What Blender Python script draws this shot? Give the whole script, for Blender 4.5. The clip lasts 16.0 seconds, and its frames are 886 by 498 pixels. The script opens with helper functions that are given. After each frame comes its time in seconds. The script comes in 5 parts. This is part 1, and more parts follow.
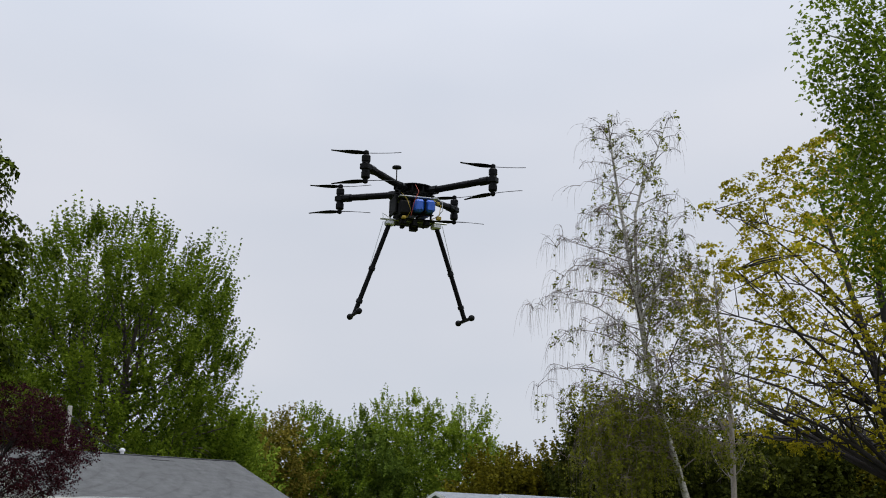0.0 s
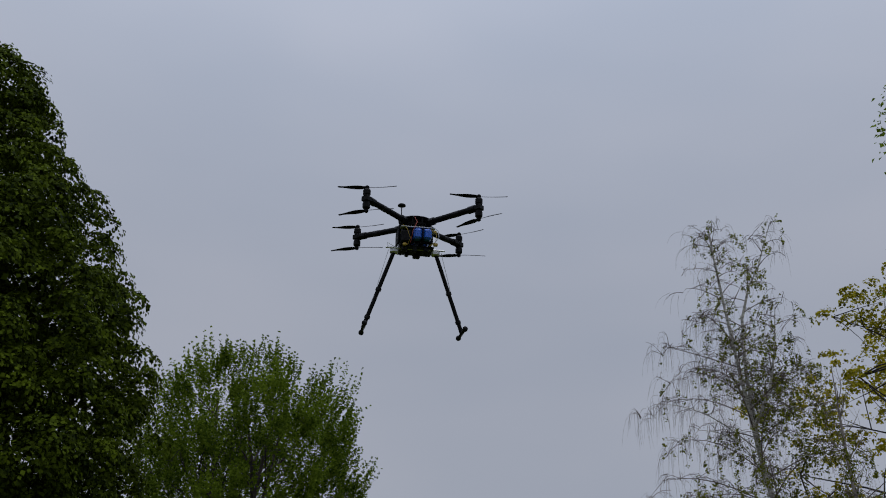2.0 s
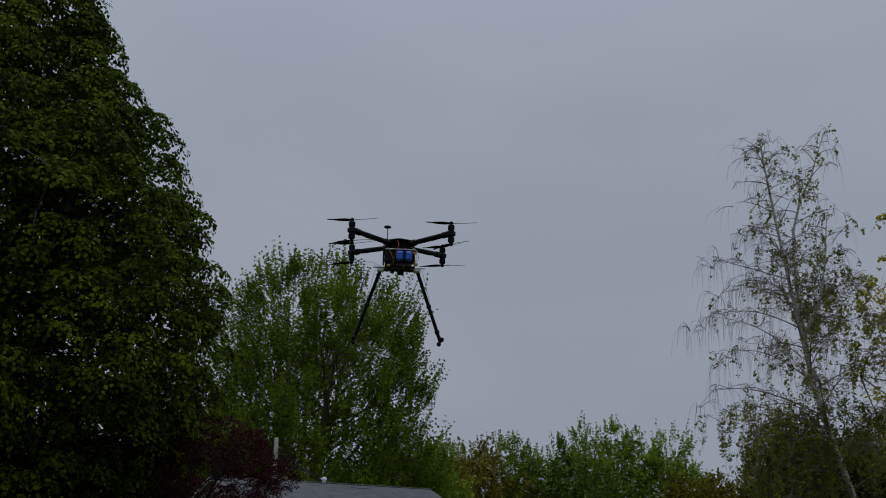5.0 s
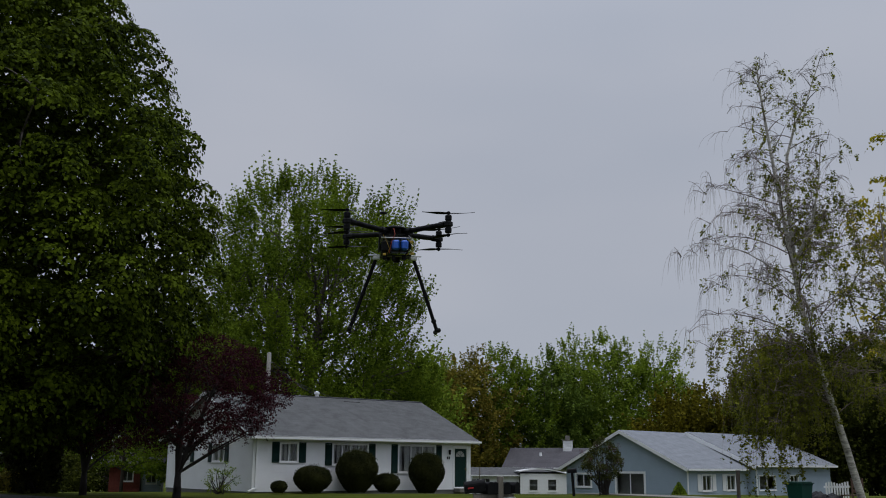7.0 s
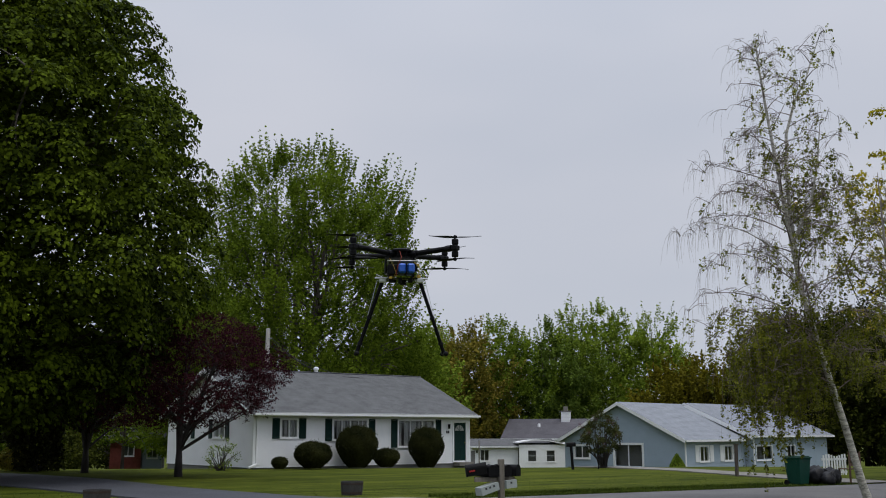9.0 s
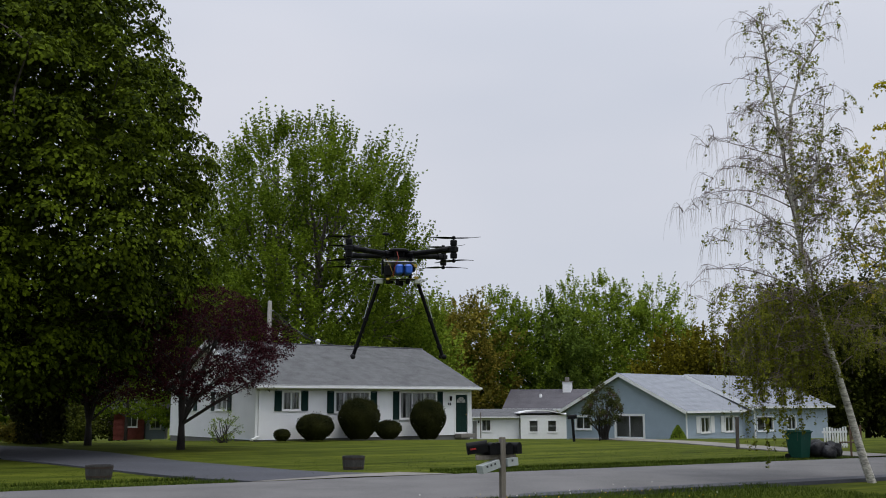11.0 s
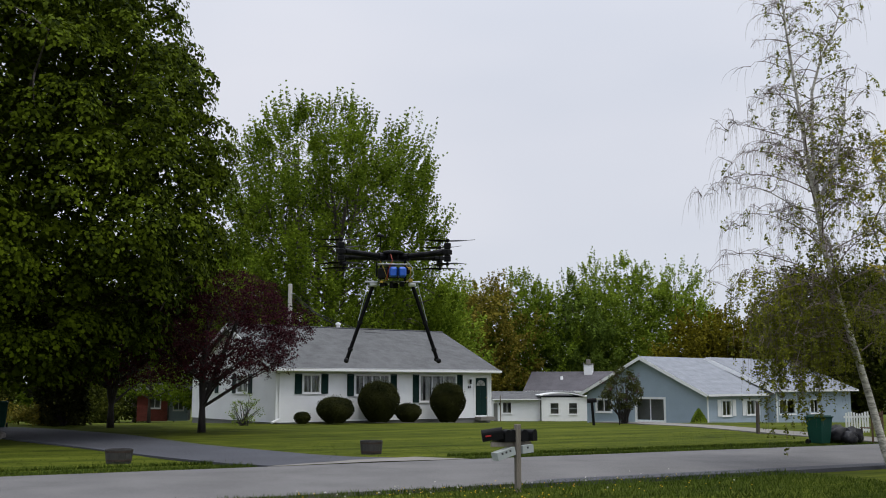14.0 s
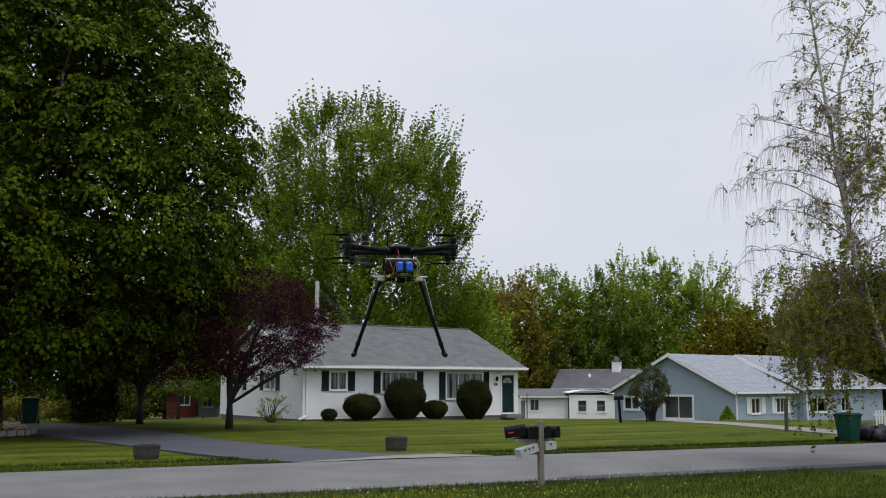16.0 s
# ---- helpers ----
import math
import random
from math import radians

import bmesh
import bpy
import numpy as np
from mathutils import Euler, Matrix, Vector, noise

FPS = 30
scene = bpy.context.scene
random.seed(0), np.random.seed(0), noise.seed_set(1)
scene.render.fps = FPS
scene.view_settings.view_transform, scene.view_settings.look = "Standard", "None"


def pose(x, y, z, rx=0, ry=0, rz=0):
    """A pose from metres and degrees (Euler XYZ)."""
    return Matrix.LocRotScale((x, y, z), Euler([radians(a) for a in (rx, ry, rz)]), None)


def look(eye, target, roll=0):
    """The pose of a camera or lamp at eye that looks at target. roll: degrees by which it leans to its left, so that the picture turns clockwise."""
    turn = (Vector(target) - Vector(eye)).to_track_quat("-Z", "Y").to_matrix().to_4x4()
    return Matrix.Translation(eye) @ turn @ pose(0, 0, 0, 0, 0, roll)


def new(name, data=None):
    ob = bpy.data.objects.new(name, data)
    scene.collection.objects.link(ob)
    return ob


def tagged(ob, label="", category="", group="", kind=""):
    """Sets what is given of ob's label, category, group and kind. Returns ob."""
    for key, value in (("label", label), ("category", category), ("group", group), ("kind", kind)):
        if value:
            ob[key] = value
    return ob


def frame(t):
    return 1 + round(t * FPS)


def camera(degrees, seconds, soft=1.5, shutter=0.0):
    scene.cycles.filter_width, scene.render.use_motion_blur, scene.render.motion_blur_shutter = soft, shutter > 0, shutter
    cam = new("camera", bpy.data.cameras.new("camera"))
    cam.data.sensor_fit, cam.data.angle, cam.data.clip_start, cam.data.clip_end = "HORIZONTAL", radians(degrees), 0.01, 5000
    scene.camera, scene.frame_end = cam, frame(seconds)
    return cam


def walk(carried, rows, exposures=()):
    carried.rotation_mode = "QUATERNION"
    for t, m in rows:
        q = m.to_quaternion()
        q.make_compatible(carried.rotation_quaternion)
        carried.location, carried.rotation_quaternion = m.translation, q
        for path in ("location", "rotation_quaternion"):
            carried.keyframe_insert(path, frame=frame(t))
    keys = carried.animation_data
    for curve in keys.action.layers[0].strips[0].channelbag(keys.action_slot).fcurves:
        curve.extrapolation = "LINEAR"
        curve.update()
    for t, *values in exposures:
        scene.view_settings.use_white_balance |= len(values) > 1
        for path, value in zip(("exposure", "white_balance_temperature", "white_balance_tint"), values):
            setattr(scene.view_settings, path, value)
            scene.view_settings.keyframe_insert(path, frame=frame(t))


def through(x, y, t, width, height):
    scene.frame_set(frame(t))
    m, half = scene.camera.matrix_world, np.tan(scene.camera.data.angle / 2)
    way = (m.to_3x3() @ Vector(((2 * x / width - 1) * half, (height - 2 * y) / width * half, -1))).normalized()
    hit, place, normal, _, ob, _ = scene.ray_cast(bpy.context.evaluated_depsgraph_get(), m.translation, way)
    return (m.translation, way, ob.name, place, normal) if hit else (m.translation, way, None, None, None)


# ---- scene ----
cam = camera(48.0, 16.0, soft=1.0)
PATH = [
    (0.0, pose(-0.802, 0.905, 1.200, 105.800, -0.066, -13.800)),
    (0.5, pose(-0.698, 0.825, 0.914, 110.540, -0.163, -12.599)),
    (1.0, pose(-0.600, 0.736, 0.753, 113.111, -0.463, -9.634)),
    (1.5, pose(-0.493, 0.596, 0.683, 113.733, -0.361, -7.549)),
    (2.0, pose(-0.380, 0.460, 0.628, 113.327, -0.409, -6.391)),
    (2.5, pose(-0.278, 0.389, 0.574, 113.369, -0.556, -5.286)),
    (3.0, pose(-0.194, 0.334, 0.556, 113.079, -0.794, -4.012)),
    (3.5, pose(-0.129, 0.240, 0.607, 113.224, -0.741, -2.884)),
    (4.0, pose(-0.085, 0.099, 0.713, 111.891, -0.643, -2.410)),
    (4.5, pose(-0.056, -0.090, 0.833, 110.146, -0.530, -2.234)),
    (5.0, pose(-0.034, -0.295, 0.943, 107.412, -0.444, -2.203)),
    (7.5, pose(-0.078, -0.319, 1.382, 101.880, -0.315, -2.821)),
    (8.0, pose(-0.089, -0.331, 1.430, 101.612, -0.078, -2.689)),
    (8.5, pose(-0.101, -0.334, 1.496, 101.586, 0.109, -2.740)),
    (9.0, pose(-0.112, -0.334, 1.564, 100.556, 0.108, -2.810)),
    (9.5, pose(-0.121, -0.341, 1.616, 99.401, 0.203, -2.808)),
    (12.0, pose(-0.051, -0.181, 1.774, 98.499, -0.150, -2.390)),
    (12.5, pose(-0.029, -0.196, 1.796, 98.058, 0.136, -1.418)),
    (13.0, pose(-0.005, -0.205, 1.812, 97.730, 0.111, -1.631)),
    (13.5, pose(0.013, -0.205, 1.818, 97.596, 0.021, -1.629)),
    (14.0, pose(0.035, -0.195, 1.825, 97.757, 0.005, -1.436)),
    (14.5, pose(0.064, -0.185, 1.832, 97.800, 0.006, -1.245)),
    (15.0, pose(0.093, -0.181, 1.837, 97.744, -0.009, -0.737)),
    (15.5, pose(0.116, -0.192, 1.829, 97.658, 0.068, -0.098)),
    (16.0, pose(0.131, -0.217, 1.810, 97.613, -0.046, 0.176)),
]
walk(cam, PATH, exposures=[(0.0, 0.0, 6680, 6), (0.5, -0.44, 6480, 7), (1.0, -0.66, 6300, 8), (1.5, -0.78, 6250, 8), (3.5, -1.05, 6200, 7),
                           (5.0, -1.1, 6200, 6), (7.5, -0.52, 6450, 7), (9.0, -0.24, 6550, 7), (12.0, 0.02, 6650, 7), (16.0, 0.12, 6700, 7)])

# ---- sky and sun: a closed, bright overcast ----
world = bpy.data.worlds.new("overcast_sky")
scene.world = world
world.use_nodes = True
wn, wl = world.node_tree.nodes, world.node_tree.links
wn.clear()
sky = wn.new("ShaderNodeTexSky")
sky.sky_type = "NISHITA"
sky.sun_disc = False
sky.sun_elevation, sky.sun_rotation = radians(66), radians(142)
sky_gain = wn.new("ShaderNodeMix")
sky_gain.data_type, sky_gain.blend_type = "RGBA", "MULTIPLY"
sky_gain.inputs[0].default_value = 1.0
wl.new(sky.outputs[0], sky_gain.inputs[6])
sky_gain.inputs[7].default_value = (0.08, 0.08, 0.08, 1)
wco = wn.new("ShaderNodeTexCoord")
wmap = wn.new("ShaderNodeMapping")
wmap.inputs["Scale"].default_value = (1.0, 1.0, 2.6)
wl.new(wco.outputs["Generated"], wmap.inputs[0])
wnoise = wn.new("ShaderNodeTexNoise")
wnoise.inputs["Scale"].default_value, wnoise.inputs["Detail"].default_value = 1.7, 3.0
wnoise.inputs["Roughness"].default_value = 0.45
wl.new(wmap.outputs[0], wnoise.inputs["Vector"])
wramp = wn.new("ShaderNodeValToRGB")
wramp.color_ramp.elements[0].position, wramp.color_ramp.elements[0].color = 0.3, (0.56, 0.605, 0.73, 1)
wramp.color_ramp.elements[1].position, wramp.color_ramp.elements[1].color = 0.72, (0.72, 0.73, 0.83, 1)
wl.new(wnoise.outputs[0], wramp.inputs[0])
cover = wn.new("ShaderNodeMix")
cover.data_type = "RGBA"
cover.inputs[0].default_value = 0.9
wl.new(sky_gain.outputs[2], cover.inputs[6])
wl.new(wramp.outputs[0], cover.inputs[7])
# the cloud deck grows brighter towards the zenith, as an overcast does
wsep = wn.new("ShaderNodeSeparateXYZ")
wl.new(wco.outputs["Generated"], wsep.inputs[0])
wpow = wn.new("ShaderNodeMath")
wpow.operation = "POWER"
wpow.use_clamp = True
wl.new(wsep.outputs[2], wpow.inputs[0])
wpow.inputs[1].default_value = 3.5
wgain = wn.new("ShaderNodeMath")
wgain.operation = "MULTIPLY_ADD"
wl.new(wpow.outputs[0], wgain.inputs[0])
wgain.inputs[1].default_value, wgain.inputs[2].default_value = 2.8, 1.0
wbg = wn.new("ShaderNodeBackground")
wl.new(wgain.outputs[0], wbg.inputs[1])
wl.new(cover.outputs[2], wbg.inputs[0])
wout = wn.new("ShaderNodeOutputWorld")
wl.new(wbg.outputs[0], wout.inputs[0])
sun_data = bpy.data.lights.new("veiled_sun", "SUN")
sun_data.energy, sun_data.angle, sun_data.color = 1.1, radians(20), (1.0, 0.96, 0.9)
sun = new("veiled_sun", sun_data)
sun.matrix_world = look((14, 7, 55), (0, 25, 0))

# ---- materials ----


def material(name, base, rough=0.8, metal=0.0, spread=0.25, scale=6.0, fine=60.0, bump=0.3, hue=None, island=0.0,
             through=0.0, spec=0.5, stretch=(1, 1, 1), each=0.0, turn=0.0):
    """A surface with variation at two scales, relief, and a drift of colour towards hue."""
    m = bpy.data.materials.new(name)
    m.use_nodes = True
    n, l = m.node_tree.nodes, m.node_tree.links
    b = n["Principled BSDF"]
    b.inputs["Roughness"].default_value, b.inputs["Metallic"].default_value = rough, metal
    b.inputs["Specular IOR Level"].default_value = spec
    co = n.new("ShaderNodeTexCoord")
    mp = n.new("ShaderNodeMapping")
    mp.vector_type = "TEXTURE"
    mp.inputs["Scale"].default_value = tuple(1 / k for k in stretch)
    mp.inputs["Rotation"].default_value = (0, 0, radians(turn))
    l.new(co.outputs["Object"], mp.inputs[0])
    big, small = n.new("ShaderNodeTexNoise"), n.new("ShaderNodeTexNoise")
    big.inputs["Scale"].default_value, big.inputs["Detail"].default_value = scale, 4.0
    small.inputs["Scale"].default_value, small.inputs["Detail"].default_value = fine, 3.0
    for t in (big, small):
        l.new(mp.outputs[0], t.inputs["Vector"])
    add = n.new("ShaderNodeMath")
    add.operation = "ADD"
    l.new(big.outputs[0], add.inputs[0])
    l.new(small.outputs[0], add.inputs[1])
    value = add.outputs[0]
    if island or each:
        src = n.new("ShaderNodeNewGeometry").outputs["Random Per Island"] if island else n.new("ShaderNodeObjectInfo").outputs["Random"]
        mul = n.new("ShaderNodeMath")
        mul.operation = "MULTIPLY_ADD"
        mul.inputs[1].default_value, mul.inputs[2].default_value = (island or each), -0.5 * (island or each)
        l.new(src, mul.inputs[0])
        add2 = n.new("ShaderNodeMath")
        add2.operation = "ADD"
        l.new(value, add2.inputs[0])
        l.new(mul.outputs[0], add2.inputs[1])
        value = add2.outputs[0]
    ramp = n.new("ShaderNodeValToRGB")
    lo = [c * (1 - spread) for c in base]
    hi = [min(1, c * (1 + spread)) for c in (hue or base)]
    ramp.color_ramp.elements[0].position, ramp.color_ramp.elements[0].color = 0.68, (*lo, 1)
    ramp.color_ramp.elements[1].position, ramp.color_ramp.elements[1].color = 1.32, (*hi, 1)
    half = n.new("ShaderNodeMath")
    half.operation = "MULTIPLY"
    half.inputs[1].default_value = 0.5
    ramp.color_ramp.elements[0].position, ramp.color_ramp.elements[1].position = 0.34, 0.66
    l.new(value, half.inputs[0])
    l.new(half.outputs[0], ramp.inputs[0])
    l.new(ramp.outputs[0], b.inputs["Base Color"])
    if bump:
        bp = n.new("ShaderNodeBump")
        bp.inputs["Strength"].default_value, bp.inputs["Distance"].default_value = bump, 0.02
        l.new(small.outputs[0], bp.inputs["Height"])
        l.new(bp.outputs[0], b.inputs["Normal"])
    if through:
        tr = n.new("ShaderNodeBsdfTranslucent")
        l.new(ramp.outputs[0], tr.inputs[0])
        mix = n.new("ShaderNodeMixShader")
        mix.inputs[0].default_value = through
        l.new(b.outputs[0], mix.inputs[1])
        l.new(tr.outputs[0], mix.inputs[2])
        l.new(mix.outputs[0], n["Material Output"].inputs[0])
    return m


def leaf_mat(name, base, hue, spread=0.35, through=0.35):
    return material(name, base, rough=0.75, spread=spread, scale=0.35, fine=1.6, bump=0, hue=hue, island=0.5, through=through, spec=0.06)


GRASS = material("mown_grass", (0.023, 0.043, 0.005), 0.95, spread=0.45, scale=0.9, fine=7.0, bump=0.6, hue=(0.074, 0.086, 0.01), spec=0.04, stretch=(0.12, 1.0, 1.0), turn=25)
BLADE = material("grass_blades", (0.028, 0.054, 0.006), 0.7, spread=0.4, scale=0.3, fine=3, bump=0, hue=(0.06, 0.086, 0.011), island=0.6, through=0.3, spec=0.08)
ASPHALT = material("worn_road_asphalt", (0.113, 0.109, 0.107), 0.9, spread=0.3, scale=0.7, fine=45, bump=0.5)
DRIVE = material("sealed_asphalt", (0.047, 0.049, 0.06), 0.85, spread=0.25, scale=0.6, fine=80, bump=0.35)
CONCRETE = material("weathered_concrete", (0.18, 0.168, 0.15), 0.9, spread=0.2, scale=1.2, fine=60, bump=0.3)
SIDING = material("white_vinyl_siding", (0.8, 0.81, 0.83), 0.45, spread=0.05, scale=1.5, fine=40, bump=0.05)
BLUE_SIDING = material("blue_grey_siding", (0.32, 0.395, 0.475), 0.5, spread=0.08, scale=1.2, fine=40, bump=0.05)
TRIM = material("white_painted_trim", (0.8, 0.81, 0.82), 0.45, spread=0.05, scale=4, fine=40, bump=0.05)
SHINGLE = material("grey_asphalt_shingles", (0.12, 0.122, 0.125), 0.95, spread=0.25, scale=2.2, fine=26, bump=0.5, island=0.1, spec=0.2)
PALE_SHINGLE = material("pale_grey_shingles", (0.235, 0.25, 0.275), 0.95, spread=0.16, scale=2.0, fine=24, bump=0.5, island=0.12, spec=0.2)
DARK_SHINGLE = material("dark_brown_shingles", (0.09, 0.085, 0.095), 0.95, spread=0.25, scale=1.0, fine=9, bump=0.5)
GREEN_PAINT = material("dark_green_paint", (0.006, 0.026, 0.022), 0.5, spread=0.2, scale=3, fine=50, bump=0.1, spec=0.15)
BIN_GREEN = material("green_bin_plastic", (0.005, 0.046, 0.032), 0.5, spread=0.2, scale=3, fine=40, bump=0.1, spec=0.2)
BLACK_PLASTIC = material("black_plastic", (0.006, 0.006, 0.007), 0.55, spread=0.3, scale=8, fine=60, bump=0.1, spec=0.12)
GREY_PLASTIC = material("pale_grey_plastic", (0.33, 0.36, 0.36), 0.5, spread=0.1, scale=6, fine=60, bump=0.1)
RED_PLASTIC = material("red_flag_paint", (0.4, 0.02, 0.02), 0.5, spread=0.2, scale=8, fine=60, bump=0)
OLD_WOOD = material("weathered_grey_wood", (0.17, 0.15, 0.125), 0.9, spread=0.35, scale=3, fine=30, bump=0.6, stretch=(6, 6, 0.6))
POLE_WOOD = material("pale_pole_wood", (0.45, 0.43, 0.4), 0.9, spread=0.25, scale=2, fine=20, bump=0.5, stretch=(6, 6, 0.5))
BARREL_WOOD = material("grey_barrel_staves", (0.04, 0.038, 0.038), 0.9, spread=0.35, scale=3, fine=30, bump=0.6, stretch=(4, 4, 0.7), island=0.4)
RUST = material("rusted_hoop_iron", (0.05, 0.035, 0.028), 0.75, 0.4, spread=0.35, scale=9, fine=60, bump=0.4)
SOIL = material("dark_potting_soil", (0.03, 0.022, 0.016), 1.0, spread=0.4, scale=8, fine=60, bump=0.8)
BARK = material("maple_bark", (0.075, 0.062, 0.052), 0.95, spread=0.4, scale=2, fine=16, bump=0.9, stretch=(4, 4, 0.8))
PLUM_BARK = material("dark_plum_bark", (0.032, 0.026, 0.026), 0.9, spread=0.35, scale=3, fine=20, bump=0.7, stretch=(4, 4, 1))
BIRCH_BARK = material("white_birch_bark", (0.22, 0.2, 0.175), 0.8, spread=0.6, scale=5, fine=14, bump=0.4, hue=(0.44, 0.42, 0.38), stretch=(1, 1, 4))
TWIG = material("birch_twigs", (0.15, 0.115, 0.105), 0.9, spread=0.3, scale=3, fine=20, bump=0)
DEAD_WOOD = material("bare_bleached_wood", (0.25, 0.22, 0.19), 0.9, spread=0.35, scale=3, fine=20, bump=0.4, stretch=(4, 4, 1))
BRICK = material("red_brick_wall", (0.17, 0.04, 0.03), 0.9, spread=0.3, scale=4, fine=30, bump=0.4)
STONE = material("grey_bed_stones", (0.25, 0.23, 0.21), 0.9, spread=0.25, scale=5, fine=40, bump=0.5, each=0.5)
CURTAIN = material("pale_curtain", (0.36, 0.36, 0.35), 0.95, spread=0.08, scale=6, fine=60, bump=0.1)
ROOM = material("dim_room_wall", (0.16, 0.16, 0.155), 0.95, spread=0.1, scale=2, fine=30, bump=0)
WIRE = material("black_cable", (0.012, 0.012, 0.012), 0.6, spread=0.2, scale=8, fine=40, bump=0)
METAL = material("dull_zinc", (0.45, 0.46, 0.47), 0.4, 0.8, spread=0.15, scale=8, fine=50, bump=0.1)
BRASS = material("brass_fitting", (0.6, 0.42, 0.15), 0.35, 0.9, spread=0.1, scale=8, fine=50, bump=0)
NUMBER = material("dark_number_paint", (0.03, 0.03, 0.035), 0.6, spread=0.2, scale=8, fine=50, bump=0)
YELLOW = material("yellow_petals", (0.75, 0.5, 0.02), 0.7, spread=0.2, scale=3, fine=20, bump=0, island=0.5)
PALE_PETAL = material("pale_seed_heads", (0.6, 0.58, 0.52), 0.9, spread=0.15, scale=3, fine=20, bump=0)
BAG = material("black_bin_bag", (0.008, 0.008, 0.01), 0.4, spread=0.3, scale=6, fine=25, bump=0.8, spec=0.25)
BROWN_WOOD = material("brown_stained_wood", (0.09, 0.05, 0.03), 0.8, spread=0.3, scale=3, fine=30, bump=0.4)
CARBON = material("carbon_fibre", (0.004, 0.004, 0.0045), 0.5, spread=0.35, scale=40, fine=400, bump=0.1, spec=0.07)
MOTOR_BLACK = material("anodised_black", (0.004, 0.004, 0.005), 0.4, 0.0, spread=0.2, scale=30, fine=200, bump=0, spec=0.12)
BATTERY_BLUE = material("blue_shrink_wrap", (0.02, 0.1, 0.5), 0.35, spread=0.12, scale=20, fine=120, bump=0.05)
CLAMP = material("pale_aluminium", (0.55, 0.56, 0.58), 0.4, 0.6, spread=0.15, scale=30, fine=200, bump=0)
LEAD_RED = material("red_silicone_lead", (0.3, 0.04, 0.02), 0.5, spread=0.1, scale=30, fine=100, bump=0)
LEAD_YELLOW = material("yellow_connector", (0.4, 0.27, 0.03), 0.5, spread=0.1, scale=30, fine=100, bump=0)
MAPLE_LEAF = leaf_mat("norway_maple_leaves", (0.01, 0.021, 0.0012), (0.078, 0.108, 0.005), through=0.24)
SILVER_LEAF = leaf_mat("silver_maple_leaves", (0.066, 0.12, 0.0095), (0.175, 0.24, 0.021), through=0.42)
SPRING_LEAF = leaf_mat("fresh_spring_leaves", (0.11, 0.18, 0.018), (0.22, 0.29, 0.032), through=0.42)
DARK_LEAF = leaf_mat("dark_tree_leaves", (0.02, 0.03, 0.004), (0.048, 0.056, 0.007))
DEEP_LEAF = leaf_mat("deep_green_leaves", (0.056, 0.098, 0.014), (0.12, 0.17, 0.025))
RUSSET_LEAF = leaf_mat("russet_spring_leaves", (0.115, 0.12, 0.018), (0.21, 0.17, 0.026))
OLIVE_LEAF = leaf_mat("olive_spring_leaves", (0.078, 0.074, 0.006), (0.155, 0.135, 0.01))
GOLD_LEAF = leaf_mat("golden_spring_leaves", (0.19, 0.18, 0.012), (0.4, 0.34, 0.022), through=0.5)
BIRCH_LEAF = leaf_mat("birch_leaves", (0.1, 0.122, 0.014), (0.2, 0.21, 0.026), through=0.5)
PLUM_LEAF = leaf_mat("purple_plum_leaves", (0.028, 0.008, 0.011), (0.06, 0.016, 0.022), through=0.25)
LILAC_LEAF = leaf_mat("dull_lilac_leaves", (0.04, 0.052, 0.016), (0.085, 0.092, 0.028), through=0.25)
YEW_LEAF = leaf_mat("clipped_yew_leaves", (0.018, 0.024, 0.008), (0.042, 0.044, 0.012), through=0.15)
BLOOM = leaf_mat("faded_lilac_bloom", (0.07, 0.03, 0.045), (0.13, 0.06, 0.08))


def glass_mat():
    m = bpy.data.materials.new("window_glass")
    m.use_nodes = True
    b = m.node_tree.nodes["Principled BSDF"]
    b.inputs["Base Color"].default_value = (0.9, 0.93, 0.93, 1)
    b.inputs["Roughness"].default_value = 0.03
    b.inputs["Transmission Weight"].default_value = 1.0
    b.inputs["IOR"].default_value = 1.3
    return m


GLASS = glass_mat()
RNG = np.random.default_rng(7)

# ---- building blocks ----


def mesh_object(name, verts, faces, mat, parent=None, label="", smooth=False, at=None):
    me = bpy.data.meshes.new(name)
    me.from_pydata([tuple(map(float, v)) for v in verts], [], [tuple(map(int, f)) for f in faces])
    me.materials.append(mat)
    if smooth:
        me.shade_smooth()
    ob = new(name, me)
    if parent is not None:
        ob.parent = parent
    if at is not None:
        ob.matrix_basis = at
    if label:
        tagged(ob, label)
    return ob


def quads_object(name, quads, mat, parent=None, label=""):
    """Many loose four-cornered pieces in one mesh; quads is an (n, 4, 3) array."""
    q = np.asarray(quads, dtype=np.float32)
    n = len(q)
    me = bpy.data.meshes.new(name)
    me.vertices.add(n * 4)
    me.vertices.foreach_set("co", q.reshape(-1))
    me.loops.add(n * 4)
    me.loops.foreach_set("vertex_index", np.arange(n * 4, dtype=np.int32))
    me.polygons.add(n)
    me.polygons.foreach_set("loop_start", np.arange(0, n * 4, 4, dtype=np.int32))
    me.materials.append(mat)
    me.update(calc_edges=True)
    ob = new(name, me)
    if parent is not None:
        ob.parent = parent
    if label:
        tagged(ob, label)
    return ob


def part(name, bm, mat, parent=None, label="", smooth=False, at=None):
    bmesh.ops.recalc_face_normals(bm, faces=bm.faces)
    me = bpy.data.meshes.new(name)
    bm.to_mesh(me)
    bm.free()
    me.materials.append(mat)
    if smooth:
        me.shade_smooth()
    ob = new(name, me)
    if parent is not None:
        ob.parent = parent
    if at is not None:
        ob.matrix_basis = at
    if label:
        tagged(ob, label)
    return ob


